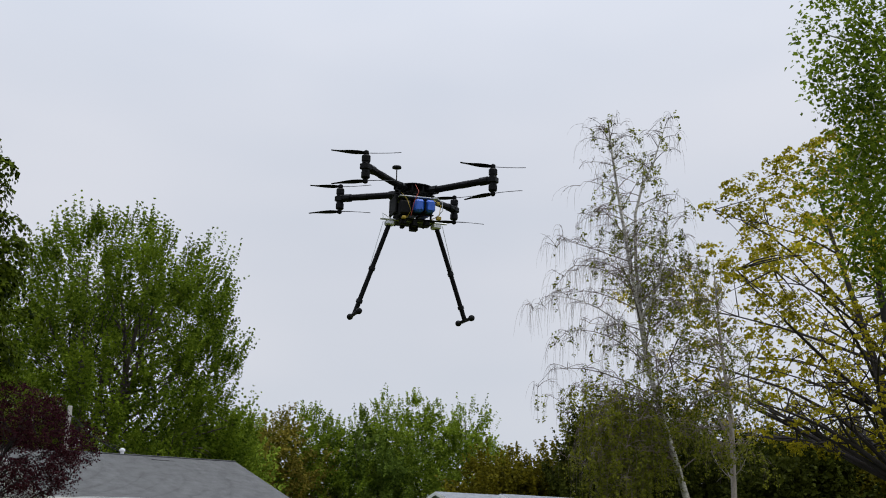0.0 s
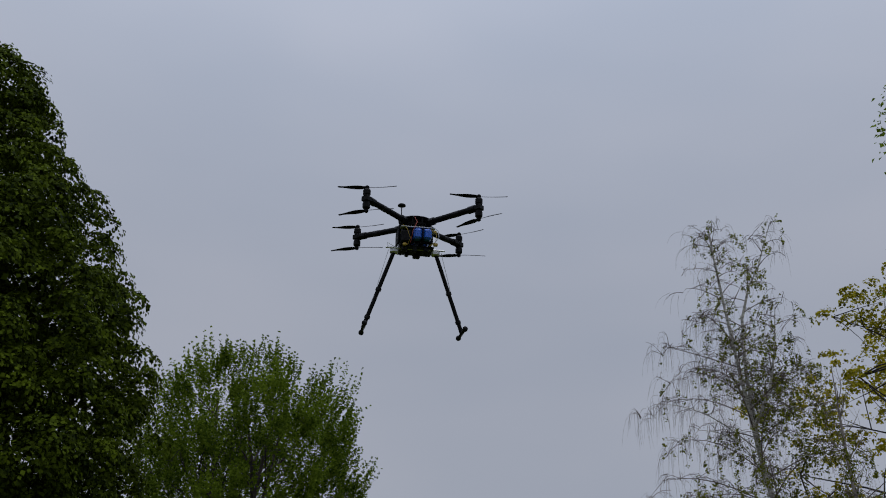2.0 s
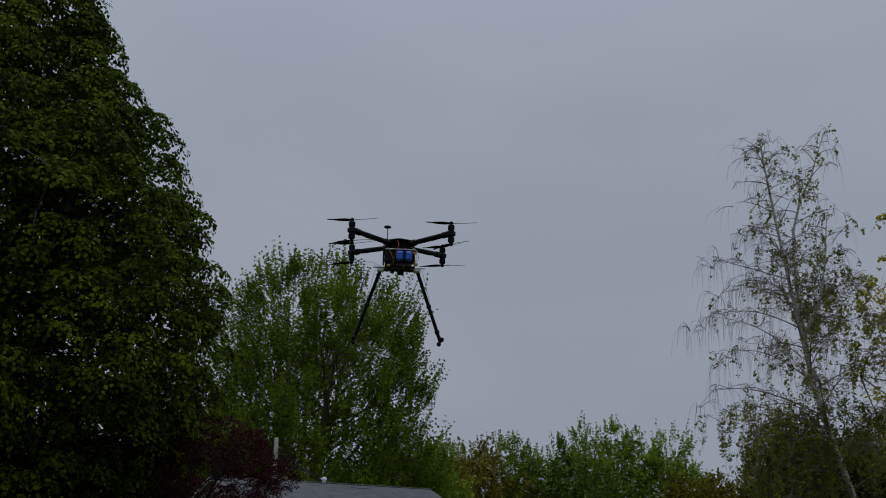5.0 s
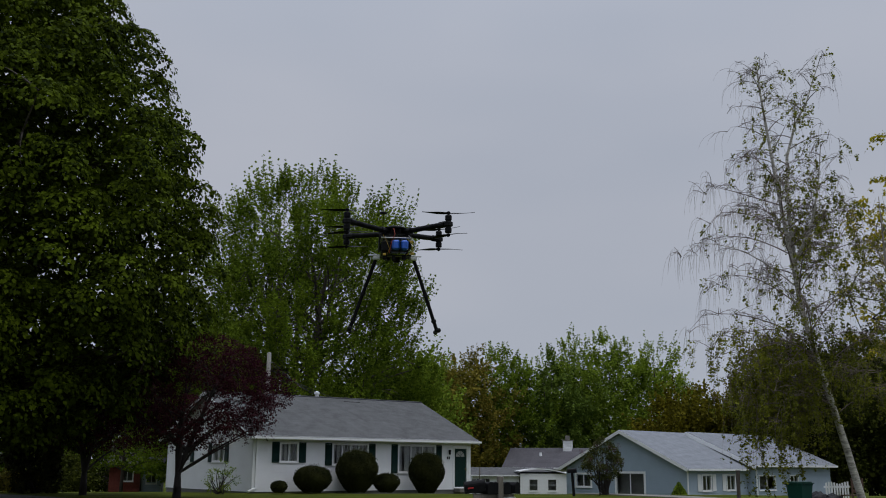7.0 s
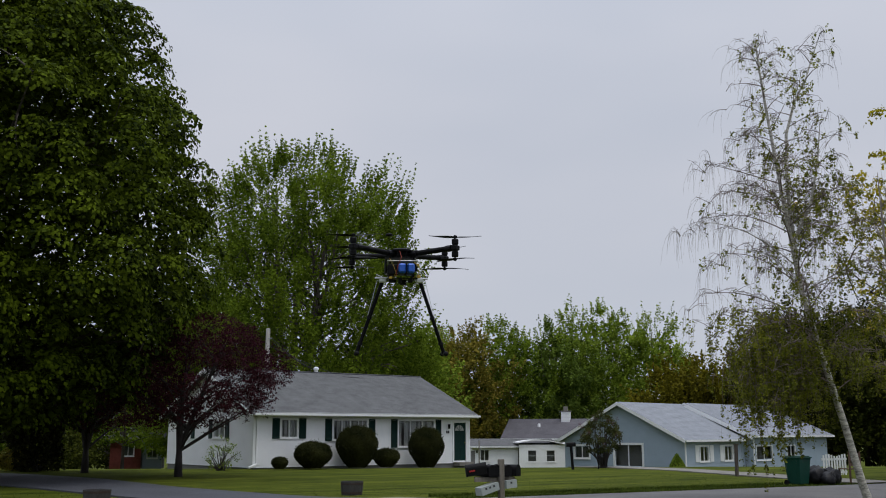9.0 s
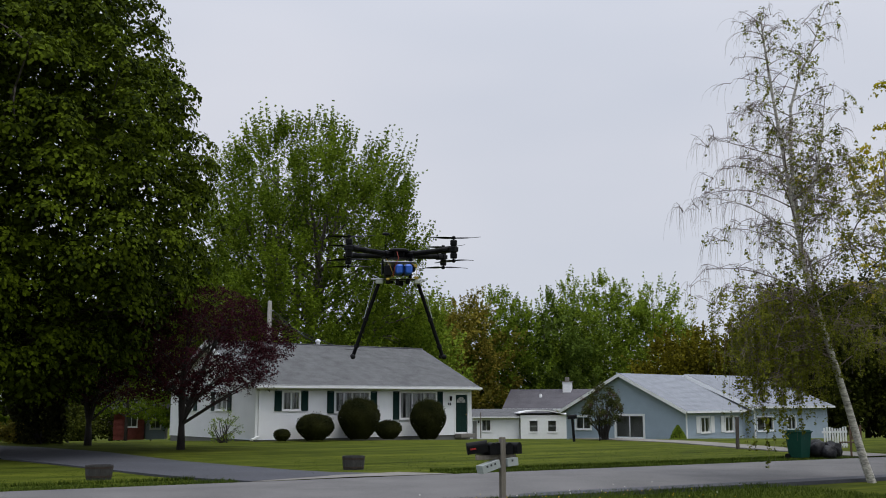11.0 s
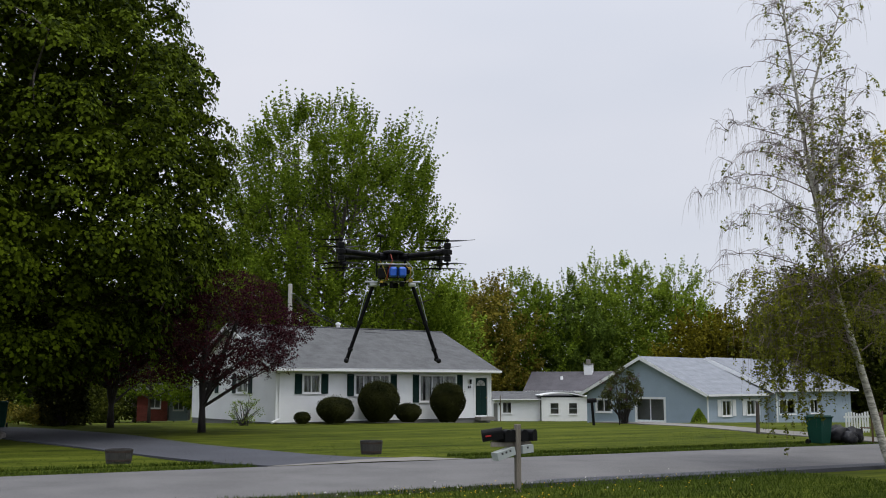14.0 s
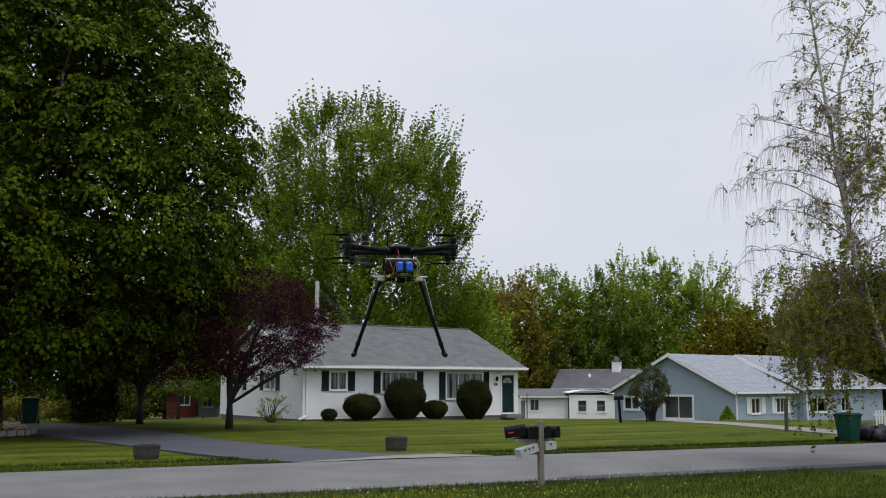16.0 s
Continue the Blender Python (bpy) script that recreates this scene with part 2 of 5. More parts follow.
def thing(name, m, label, category, group="", kind=""):
    ob = new(name)
    ob.matrix_basis = m
    return tagged(ob, label, category, group, kind)


def box(bm, x0, x1, y0, y1, z0, z1, bevel=0.0, m=None):
    r = bmesh.ops.create_cube(bm, size=1, matrix=Matrix.Translation(((x0 + x1) / 2, (y0 + y1) / 2, (z0 + z1) / 2)) @ Matrix.Diagonal((x1 - x0, y1 - y0, z1 - z0, 1)))
    if bevel:
        es = list({e for v in r["verts"] for e in v.link_edges})
        r2 = bmesh.ops.bevel(bm, geom=es, offset=bevel, segments=1, affect="EDGES")
        vs = list({v for f in r2["faces"] for v in f.verts})
    else:
        vs = r["verts"]
    if m is not None:
        bmesh.ops.transform(bm, matrix=m, verts=vs)
    return bm


def boxed(*a, **k):
    return box(bmesh.new(), *a, **k)


def rod(bm, a, b, r0, r1=None, seg=10):
    a, b = Vector(a), Vector(b)
    d = b - a
    m = Matrix.Translation((a + b) / 2) @ d.to_track_quat("Z", "Y").to_matrix().to_4x4()
    bmesh.ops.create_cone(bm, cap_ends=True, segments=seg, radius1=r0, radius2=r0 if r1 is None else r1, depth=d.length, matrix=m)
    return bm


def lathe(profile, seg=20):
    """Verts and faces of a turned shape from (radius, z) pairs."""
    v, f = [], []
    for r, z in profile:
        for i in range(seg):
            a = 2 * math.pi * i / seg
            v.append((r * math.cos(a), r * math.sin(a), z))
    for j in range(len(profile) - 1):
        for i in range(seg):
            k = (i + 1) % seg
            f.append((j * seg + i, j * seg + k, (j + 1) * seg + k, (j + 1) * seg + i))
    f.append(tuple(range(seg))[::-1])
    f.append(tuple((len(profile) - 1) * seg + i for i in range(seg)))
    return v, f


class Tubes:
    """Collects tapered bent tubes into one mesh."""

    def __init__(self):
        self.v, self.f = [], []

    def add(self, pts, radii, seg=6):
        pts = [np.asarray(p, float) for p in pts]
        base = len(self.v)
        for i, p in enumerate(pts):
            d = pts[min(i + 1, len(pts) - 1)] - pts[max(i - 1, 0)]
            d = d / (np.linalg.norm(d) + 1e-9)
            ref = np.array([1.0, 0, 0]) if abs(d[0]) < 0.8 else np.array([0, 1.0, 0])
            a = np.cross(d, ref)
            a /= np.linalg.norm(a)
            b = np.cross(d, a)
            for k in range(seg):
                t = 2 * math.pi * k / seg
                self.v.append(p + radii[i] * (math.cos(t) * a + math.sin(t) * b))
        for i in range(len(pts) - 1):
            for k in range(seg):
                k2 = (k + 1) % seg
                self.f.append((base + i * seg + k, base + i * seg + k2, base + (i + 1) * seg + k2, base + (i + 1) * seg + k))

    def make(self, name, mat, parent=None, label=""):
        return mesh_object(name, self.v, self.f, mat, parent, label, smooth=True)


def bend(a, b, sag=0.0, wob=0.1, n=6):
    """A bent line from a to b."""
    a, b = np.asarray(a, float), np.asarray(b, float)
    ln = np.linalg.norm(b - a)
    out = []
    w = RNG.normal(0, wob * ln, 3) * np.array([1, 1, 0.5])
    for i in range(n):
        t = i / (n - 1)
        p = a + (b - a) * t + w * math.sin(math.pi * t) * 0.5
        p[2] += sag * ln * math.sin(math.pi * t)
        out.append(p)
    return out


def leaves(centres, spread, per, size, flat=0.6, droop=0.35):
    """Kite-shaped leaves gathered round the centres: an (n, 4, 3) array."""
    c = np.repeat(np.asarray(centres, float), per, axis=0)
    n = len(c)
    s = np.repeat(np.broadcast_to(np.asarray(spread, float), (len(centres),)), per)[:, None]
    off = RNG.normal(0, 1, (n, 3))
    off /= np.maximum(np.linalg.norm(off, axis=1, keepdims=True), 0.6)
    off *= s * RNG.uniform(0.3, 1.0, (n, 1))
    off[:, 2] *= flat
    off[:, 2] -= droop * s[:, 0] * (np.hypot(off[:, 0], off[:, 1]) / s[:, 0]) ** 2
    c = c + off
    nrm = RNG.normal(0, 0.55, (n, 3)) + np.array([0, 0, 0.75]) + 0.5 * off / s
    nrm /= np.linalg.norm(nrm, axis=1, keepdims=True)
    t = np.cross(nrm, RNG.normal(0, 1, (n, 3)))
    t /= np.maximum(np.linalg.norm(t, axis=1, keepdims=True), 1e-6)
    b = np.cross(nrm, t)
    z = size * RNG.uniform(0.6, 1.25, (n, 1))
    q = np.stack([c - t * z * 0.5, c + b * z * 0.36 - t * z * 0.05 + nrm * z * 0.1, c + t * z * 0.5 - nrm * z * 0.12, c - b * z * 0.36 - t * z * 0.05 + nrm * z * 0.1], axis=1)
    return q


def profile_radius(profile, z):
    zs, rs = [p[0] for p in profile], [p[1] for p in profile]
    return np.interp(z, zs, rs)


def crown_centres(profile, n, lumps=0.16, shell=0.55, offset=(0, 0), lean=(0, 0), freq=0.45, seed=0):
    """Clump centres that fill a crown of the given height-radius profile, denser towards its outside, with a lumpy outline."""
    z0, z1 = profile[0][0], profile[-1][0]
    rmax = max(r for _, r in profile)
    out = []
    while len(out) < n:
        z = RNG.uniform(z0, z1)
        r = profile_radius(profile, z)
        if RNG.uniform() > (r / rmax) ** 1.3 + 0.05:
            continue
        a = RNG.uniform(0, 2 * math.pi)
        k = 1 + lumps * 2 * noise.noise(Vector((math.cos(a) * r * freq + seed * 7.1, math.sin(a) * r * freq, z * freq)))
        q = shell + (1 - shell) * math.sqrt(RNG.uniform()) if RNG.uniform() < 0.75 else math.sqrt(RNG.uniform())
        h = (z - z0) / (z1 - z0)
        out.append((offset[0] + lean[0] * h + r * k * q * math.cos(a), offset[1] + lean[1] * h + r * k * q * math.sin(a), z))
    return np.array(out)


def domes(cc, out, radius, per, leaf):
    """Umbrella-shaped sprays of drooping leaves: each spray a tilted dome, bare beneath."""
    n = len(cc) * per
    c, o, s = np.repeat(cc, per, axis=0), np.repeat(out, per, axis=0), np.repeat(radius, per)[:, None]
    a = RNG.uniform(0, 2 * math.pi, (n, 1))
    k = np.sqrt(RNG.uniform(0, 1, (n, 1))) * RNG.uniform(0.75, 1.12, (n, 1))
    rad = np.concatenate([np.cos(a), np.sin(a), np.zeros((n, 1))], axis=1)
    up = np.array((0, 0, 1.0)) + 0.55 * o
    up /= np.linalg.norm(up, axis=1, keepdims=True)
    rad = rad - up * (rad * up).sum(1, keepdims=True)
    lobe = 1 + 0.22 * np.sin(3 * a + 7 * c[:, :1]) + 0.13 * np.sin(5 * a + 9 * c[:, 1:2])
    p = c + rad * s * k * lobe + up * s * (0.42 - 0.62 * k ** 2.6) + RNG.normal(0, 0.05, (n, 3)) * s
    nrm = up * 0.8 + rad * k * 0.85 + RNG.normal(0, 0.3, (n, 3))
    nrm /= np.linalg.norm(nrm, axis=1, keepdims=True)
    t = rad + np.array((0, 0, -0.5)) * k + RNG.normal(0, 0.35, (n, 3))
    t -= nrm * (t * nrm).sum(1, keepdims=True)
    t /= np.maximum(np.linalg.norm(t, axis=1, keepdims=True), 1e-6)
    b = np.cross(nrm, t)
    z = leaf * RNG.uniform(0.65, 1.2, (n, 1))
    return np.stack([p - t * z * 0.5, p + b * z * 0.45 + nrm * z * 0.06, p + t * z * 0.5 - nrm * z * 0.15, p - b * z * 0.45 + nrm * z * 0.06], axis=1)


def foliage(cc, axis, spread, sub, per, leaf, style):
    """Leaves on clumps: in drooping layers, or along upright shoots."""
    n = len(cc)
    sp = spread * RNG.uniform(0.7, 1.3, n)
    c = np.repeat(cc, sub, axis=0)
    s = np.repeat(sp, sub)[:, None]
    d = RNG.normal(0, 1, (n * sub, 3))
    out = c - axis
    out[:, 2] *= 0.4
    out /= np.maximum(np.linalg.norm(out, axis=1, keepdims=True), 0.3)
    if style == "shoot":
        d = d * 0.3 + out * 0.5 + np.array((0, 0, 0.95))
        d /= np.linalg.norm(d, axis=1, keepdims=True)
        start = c + RNG.normal(0, 0.4, (n * sub, 3)) * s
        ln = s * RNG.uniform(0.7, 1.75, (n * sub, 1))
        steps = np.linspace(0.08, 1.0, 6)
        pts = np.concatenate([start + d * ln * k + np.array((0, 0, 0.12)) * ln * k * k for k in steps])
        wide = np.concatenate([np.full(n * sub, leaf * (1.3 - 0.85 * k)) for k in steps])
        return leaves(pts, wide, per, leaf, 1.0, -0.1)
    d = d * 0.62 + out * 0.5 + np.array((0, 0, 0.5))
    d /= np.linalg.norm(d, axis=1, keepdims=True)
    d[:, 2] *= 0.65
    if style == "dome":
        return domes(cc, out[::sub], sp, sub * per, leaf)
    return leaves(c + d * s * RNG.uniform(0.6, 1.05, (n * sub, 1)), 0.36 * s[:, 0], per, leaf, 0.45, 0.7)


def broad_tree(name, base, label, profile, trunk_r, trunk_h, clumps, per, leaf, spread, leaf_m, bark=BARK, lumps=0.16, limbs=14,
               offset=(0, 0), lean=(0, 0), flat=0.6, droop=0.35, group="", forks=3, seed=0, freq=0.45, twigs=0.35, gaps=0.0, style="", sub=8, fill=0, core=0.74, shell=0.55):
    global RNG
    RNG = np.random.default_rng(100 + int(seed))
    ob = thing(name, pose(*base), label, "tree", group)
    cc = crown_centres(profile, clumps, lumps, shell=shell, offset=offset, lean=lean, seed=seed, freq=freq)
    if gaps:
        keep = [noise.noise(Vector((p[0] * 0.35 + seed, p[1] * 0.35, p[2] * 0.35))) > -0.55 + gaps for p in cc]
        cc = cc[np.array(keep)]
    tb = Tubes()
    top = profile[-1][0]
    trunks = []
    for i in range(forks):
        a = 2 * math.pi * (i + 0.3 + 0.2 * RNG.uniform()) / forks
        sp = 0.32 * profile_radius(profile, top * 0.6) if forks > 1 else 0.0
        tip = (offset[0] + lean[0] + sp * math.cos(a), offset[1] + lean[1] + sp * math.sin(a), top * RNG.uniform(0.82, 0.95))
        pts = [np.array((0, 0, -0.15)), np.array((0, 0, trunk_h * 0.5))] + bend((0, 0, trunk_h), tip, 0.0, 0.07, 7)
        k = 1.0 if forks == 1 else 0.72
        rad = [trunk_r * 1.25, trunk_r] + [trunk_r * k * (1 - 0.93 * j / 6) + 0.01 for j in range(7)]
        tb.add(pts, rad, 10)
        trunks.append((pts, rad))
    order = RNG.permutation(len(cc))
    for j in range(min(limbs, len(cc))):
        pts, rad = trunks[j % forks]
        c = cc[order[j]]
        best = min(range(2, len(pts) - 1), key=lambda i: abs(pts[i][2] - (c[2] - 0.55 * math.hypot(c[0] - pts[i][0], c[1] - pts[i][1]))))
        r = max(0.02, rad[best] * 0.5)
        line = bend(pts[best], c, 0.06, 0.12, 6)
        tb.add(line, [r * (1 - 0.85 * i / 5) for i in range(6)], 6)
        for _ in range(int(3 * twigs * 3)):
            k = RNG.integers(2, 6)
            d2 = np.linalg.norm(cc - line[k], axis=1)
            near = cc[np.argsort(d2)[RNG.integers(1, 14)]]
            tb.add(bend(line[k], near, 0.05, 0.15, 4), [r * 0.32, r * 0.25, r * 0.16, r * 0.06], 4)
    tb.make("trunk", bark, ob)
    sp = spread * RNG.uniform(0.7, 1.3, len(cc))
    axis = np.array((offset[0] + lean[0] * 0.5, offset[1] + lean[1] * 0.5, profile[0][0] + 0.45 * (top - profile[0][0])))
    q = foliage(cc, axis, spread, sub, per, leaf, style) if style else leaves(cc, sp, per, leaf, flat, droop)
    if fill:
        inner = crown_centres([(z, r * core) for z, r in profile], fill, lumps, shell=0.2, offset=offset, lean=lean, seed=seed, freq=freq)
        inner = inner[inner[:, 2] < top - 0.12 * (top - profile[0][0])]
        q = np.concatenate([q, leaves(inner, spread * 0.9, 12, leaf * 1.8, 0.8, 0.2)])
    quads_object("crown", q, leaf_m, ob)
    return ob


def ground_z(x, y):
    d = min(max(y - 48.0, 0.0), 62.0)
    near = min(d, 20.0)
    return -0.055 * near * near / (near + 3.0) - 0.0265 * max(d - 20.0, 0.0)


# ---- ground, road, drives ----
ROAD_TURN = 25.0
RU = np.array((math.cos(radians(ROAD_TURN)), math.sin(radians(ROAD_TURN))))
RV = np.array((-RU[1], RU[0]))


def strip(name, left, right, z, thick, mat, label, n=24):
    """A slab between two edges given as (x, y) corners, with real side faces."""
    def along(pts):
        pts = np.asarray(pts, float)
        s = np.r_[0, np.cumsum(np.linalg.norm(np.diff(pts, axis=0), axis=1))]
        t = np.linspace(0, s[-1], n)
        return np.c_[np.interp(t, s, pts[:, 0]), np.interp(t, s, pts[:, 1])]
    a, b = along(left), along(right)
    v, f = [], []
    for i in range(n):
        wob = 0.04 * math.sin(i * 2.3) + 0.03 * math.sin(i * 5.1)
        p, q = a[i] + (a[i] - b[i]) * wob * 0.1, b[i]
        for k, (x, y) in enumerate((p, p * 0.5 + q * 0.5, q)):
            v.append((x, y, ground_z(x, y) + z + (0.02 if k == 1 else 0)))
        for x, y in (p, q):
            v.append((x, y, ground_z(x, y) + z - thick))
    for i in range(n - 1):
        o, w = i * 5, (i + 1) * 5
        f += [(o, o + 1, w + 1, w), (o + 1, o + 2, w + 2, w + 1), (o + 3, o, w, w + 3), (o + 2, o + 4, w + 4, w + 2)]
    return tagged(mesh_object(name, v, f, mat), label, name.replace("_", " "), kind="structure")


def ground():
    xs = np.unique(np.r_[np.linspace(-2500, -80, 10), np.linspace(-80, 80, 90), np.linspace(80, 2500, 10)])
    ys = np.unique(np.r_[np.linspace(-2500, -30, 10), np.linspace(-30, 130, 110), np.linspace(130, 3000, 12)])
    v = []
    for y in ys:
        for x in xs:
            near = abs(x) < 80 and -30 < y < 130
            road = x * RV[0] + y * RV[1]
            bump = 0.035 * noise.noise(Vector((x * 0.3, y * 0.3, 0))) if near else 0
            if near and 14.5 < road < 23:
                bump = -0.03
            v.append((x, y, ground_z(x, y) + bump - 0.02))
    w = len(xs)
    f = [(j * w + i, j * w + i + 1, (j + 1) * w + i + 1, (j + 1) * w + i) for j in range(len(ys) - 1) for i in range(w - 1)]
    return tagged(mesh_object("ground", v, f, GRASS, smooth=True), "mown green lawn with patchy paler grass", "lawn", kind="structure")


ground()


def on_road(u, v):
    p = RU * u + RV * v
    return float(p[0]), float(p[1])


strip("road", [on_road(u, 15.95) for u in range(-90, 121, 6)], [on_road(u, 21.72) for u in range(-90, 121, 6)], 0.02, 0.12, ASPHALT,
      "worn pale grey asphalt residential road without kerbs", 160)
strip("driveway", [(-3.25, 22.62), (-4.1, 23.15), (-5.1, 24.05), (-6.5, 25.6), (-8.5, 28.0), (-11.6, 31.7), (-14.6, 35.2), (-20.5, 39.5), (-34, 44)],
      [(-0.3, 25.0), (-2.1, 25.6), (-6.4, 30.6), (-10.6, 37.0), (-14.6, 41.4), (-19, 45), (-32, 50)], 0.025, 0.1, DRIVE,
      "dark sealed asphalt driveway curving to the house", 30)
strip("driveway_apron", [on_road(6.5, 21.735), on_road(6.9, 22.0)], [on_road(11.6, 21.735), on_road(10.7, 23.0)], 0.024, 0.1, CONCRETE,
      "pale concrete apron where driveway meets road", 6)
strip("front_walk", [(8.6, 50.0), (12.0, 43.5), (13.6, 36.0), (14.8, 31.5)], [(10.4, 50.5), (13.6, 44.5), (15.2, 37.0), (16.6, 31.8)], 0.02, 0.1, CONCRETE,
      "pale concrete side drive across the lawn", 16)
strip("road_patch", [on_road(u, 15.75) for u in (9.5, 12, 15, 20, 26)], [on_road(u, 16.35) for u in (10.5, 12, 15, 20, 26)], 0.032, 0.1, DRIVE,
      "darker asphalt patch along the near road edge", 10)

# ---- houses ----


def cut(intervals, a, b):
    out = []
    for p, q in intervals:
        if b <= p or a >= q:
            out.append((p, q))
        else:
            if a > p:
                out.append((p, a))
            if b < q:
                out.append((b, q))
    return out


def clap_wall(name, length, z0, z1, openings, mat, parent, at, course=0.19, gable=0.0, depth=0.16, lap=0.05):
    """A lapped-board wall along x, facing -y; openings are (x0, x1, z0, z1); gable adds a triangle of that height."""
    v, f = [], []

    def quad(*p):
        k = len(v)
        v.extend(p)
        f.append((k, k + 1, k + 2, k + 3))
    z = z0
    while z < z1 + gable - 0.01:
        t = min(z + course, z1 + gable)
        ins = 0.0 if t < z1 + 0.005 else (t - z1) / gable * length / 2
        runs = [(ins, length - ins)] if length - 2 * ins > 0.05 else []
        mid = (z + t) / 2
        for a, b, c, d in openings:
            if c < mid < d:
                runs = cut(runs, a, b)
        for a, b in runs:
            quad((a, -lap, z), (b, -lap, z), (b, -0.004, t), (a, -0.004, t))
            quad((a, 0.0, z), (b, 0.0, z), (b, -lap, z), (a, -lap, z))
            quad((a, depth, t), (b, depth, t), (b, depth, z), (a, depth, z))
            for x in (a, b):
                quad((x, depth, z), (x, -0.02, z), (x, -0.004, t), (x, depth, t))
        z = t
    return mesh_object(name, v, f, mat, parent, at=at)


def window(parent, x0, x1, z0, z1, lights, at, room=True, curtain=True, trim=TRIM, casing=0.06):
    """A window in a wall along x facing -y."""
    w = new("window")
    w.parent = parent
    w.matrix_basis = at @ pose(x0, 0, z0)
    W, H = x1 - x0, z1 - z0
    bm = bmesh.new()
    for a in ((-casing, 0.03, -casing, H + casing), (W - 0.03, W + casing, -casing, H + casing)):
        box(bm, a[0], a[1], -0.045, 0.08, a[2], a[3])
    box(bm, 0.03, W - 0.03, -0.045, 0.08, H - 0.03, H + casing)
    box(bm, 0.03, W - 0.03, -0.045, 0.08, -casing, 0.03)
    part("frame", bm, trim, w)
    part("sill", boxed(-casing - 0.02, W + casing + 0.02, -0.075, -0.046, -casing - 0.02, -casing + 0.02, bevel=0.004), trim, w)
    for i in range(lights):
        a, b = 0.03 + (W - 0.06) * i / lights, 0.03 + (W - 0.06) * (i + 1) / lights
        p = part("pane", boxed(a + 0.02, b - 0.02, 0.012, 0.02, 0.05, H - 0.05), GLASS, w)
        p.visible_shadow = False
        if i:
            part("mullion", boxed(a - 0.022, a + 0.022, -0.02, 0.06, 0.031, H - 0.031), trim, w)
        if curtain:
            v, f = [], []
            for k in range(25):
                x = a + 0.03 + (b - a - 0.06) * k / 24
                y = 0.12 + 0.012 * math.sin(k * 1.9 + i)
                v += [(x, y, 0.02), (x, y, H)]
            gap = 8 if i % 2 == 0 else 14
            f = [(2 * k, 2 * k + 2, 2 * k + 3, 2 * k + 1) for k in range(24) if not gap <= k < gap + 5]
            mesh_object("curtain", v, f, CURTAIN, w)
    if room:
        part("room_back", boxed(0, W, 0.5, 0.52, 0, H), ROOM, w)
    return w


def shutter(parent, x0, x1, z0, z1, at):
    bm = bmesh.new()
    W, H = x1 - x0, z1 - z0
    for a in (0, W - 0.05):
        box(bm, a, a + 0.05, -0.06, -0.025, 0, H)
    for z in (0, H / 2 - 0.03, H - 0.06):
        box(bm, 0.05, W - 0.05, -0.058, -0.025, z, z + 0.06)
    n = int(H / 0.06)
    for i in range(n):
        z = 0.06 + (H - 0.12) * (i + 0.5) / n
        box(bm, 0.05, W - 0.05, -0.008, 0.008, -0.05, 0.022, m=Matrix.Translation((0, -0.04, z)) @ Matrix.Rotation(radians(-35), 4, "X"))
    return part("shutter", bm, GREEN_PAINT, parent, "dark green louvred shutter", at=at @ pose(x0, 0, z0))


def roof_slope(name, length, run, rise, mat, parent, at, course=0.14, thick=0.16):
    """A sloping roof plane along x that climbs in +y from the eave at the origin, with lapped courses."""
    slope = math.hypot(run, rise)
    n = max(4, int(slope / course))
    v, f = [], []
    tilt = math.atan2(rise, run)
    c, s = math.cos(tilt), math.sin(tilt)

    def P(x, d, h):
        return (x, d * c - h * s, d * s + h * c)
    cols = max(3, int(length / 0.9))
    for i in range(n):
        d0, d1 = slope * i / n, slope * (i + 1) / n
        for j in range(cols):
            sh = 0.45 * (i % 2) * length / cols
            a = max(0, length * j / cols - sh)
            b = length if j == cols - 1 else length * (j + 1) / cols - sh
            k = len(v)
            j0 = 0.003 * RNG.uniform()
            v += [P(a, d0, 0.009 + j0), P(b, d0, 0.009 + j0), P(b, d1, 0.004), P(a, d1, 0.004), P(a, d0, 0.0), P(b, d0, 0.0)]
            f += [(k, k + 1, k + 2, k + 3), (k + 4, k + 5, k + 1, k)]
    k = len(v)
    v += [P(0, 0, 0.0), P(length, 0, 0.0), P(length, slope, 0.0), P(0, slope, 0.0), P(0, 0, -thick), P(length, 0, -thick), P(length, slope, -thick), P(0, slope, -thick)]
    f += [(k + 4, k + 7, k + 6, k + 5), (k, k + 4, k + 5, k + 1), (k + 1, k + 5, k + 6, k + 2), (k + 3, k + 7, k + 4, k)]
    return mesh_object(name, v, f, mat, parent, at=at)


def rake(parent, name, a, b, mat, w=0.16, t=0.03):
    """A white board along a roof edge from a to b."""
    a, b = Vector(a), Vector(b)
    d = b - a
    x = d.normalized()
    z = (Vector((0, 0, 1)) - x * x.z).normalized()
    y = z.cross(x)
    m = Matrix((( x.x, y.x, z.x, a.x), (x.y, y.y, z.y, a.y), (x.z, y.z, z.z, a.z), (0, 0, 0, 1)))
    return part(name, boxed(0, d.length, -t / 2, t / 2, -w, -0.012), mat, parent, at=m)


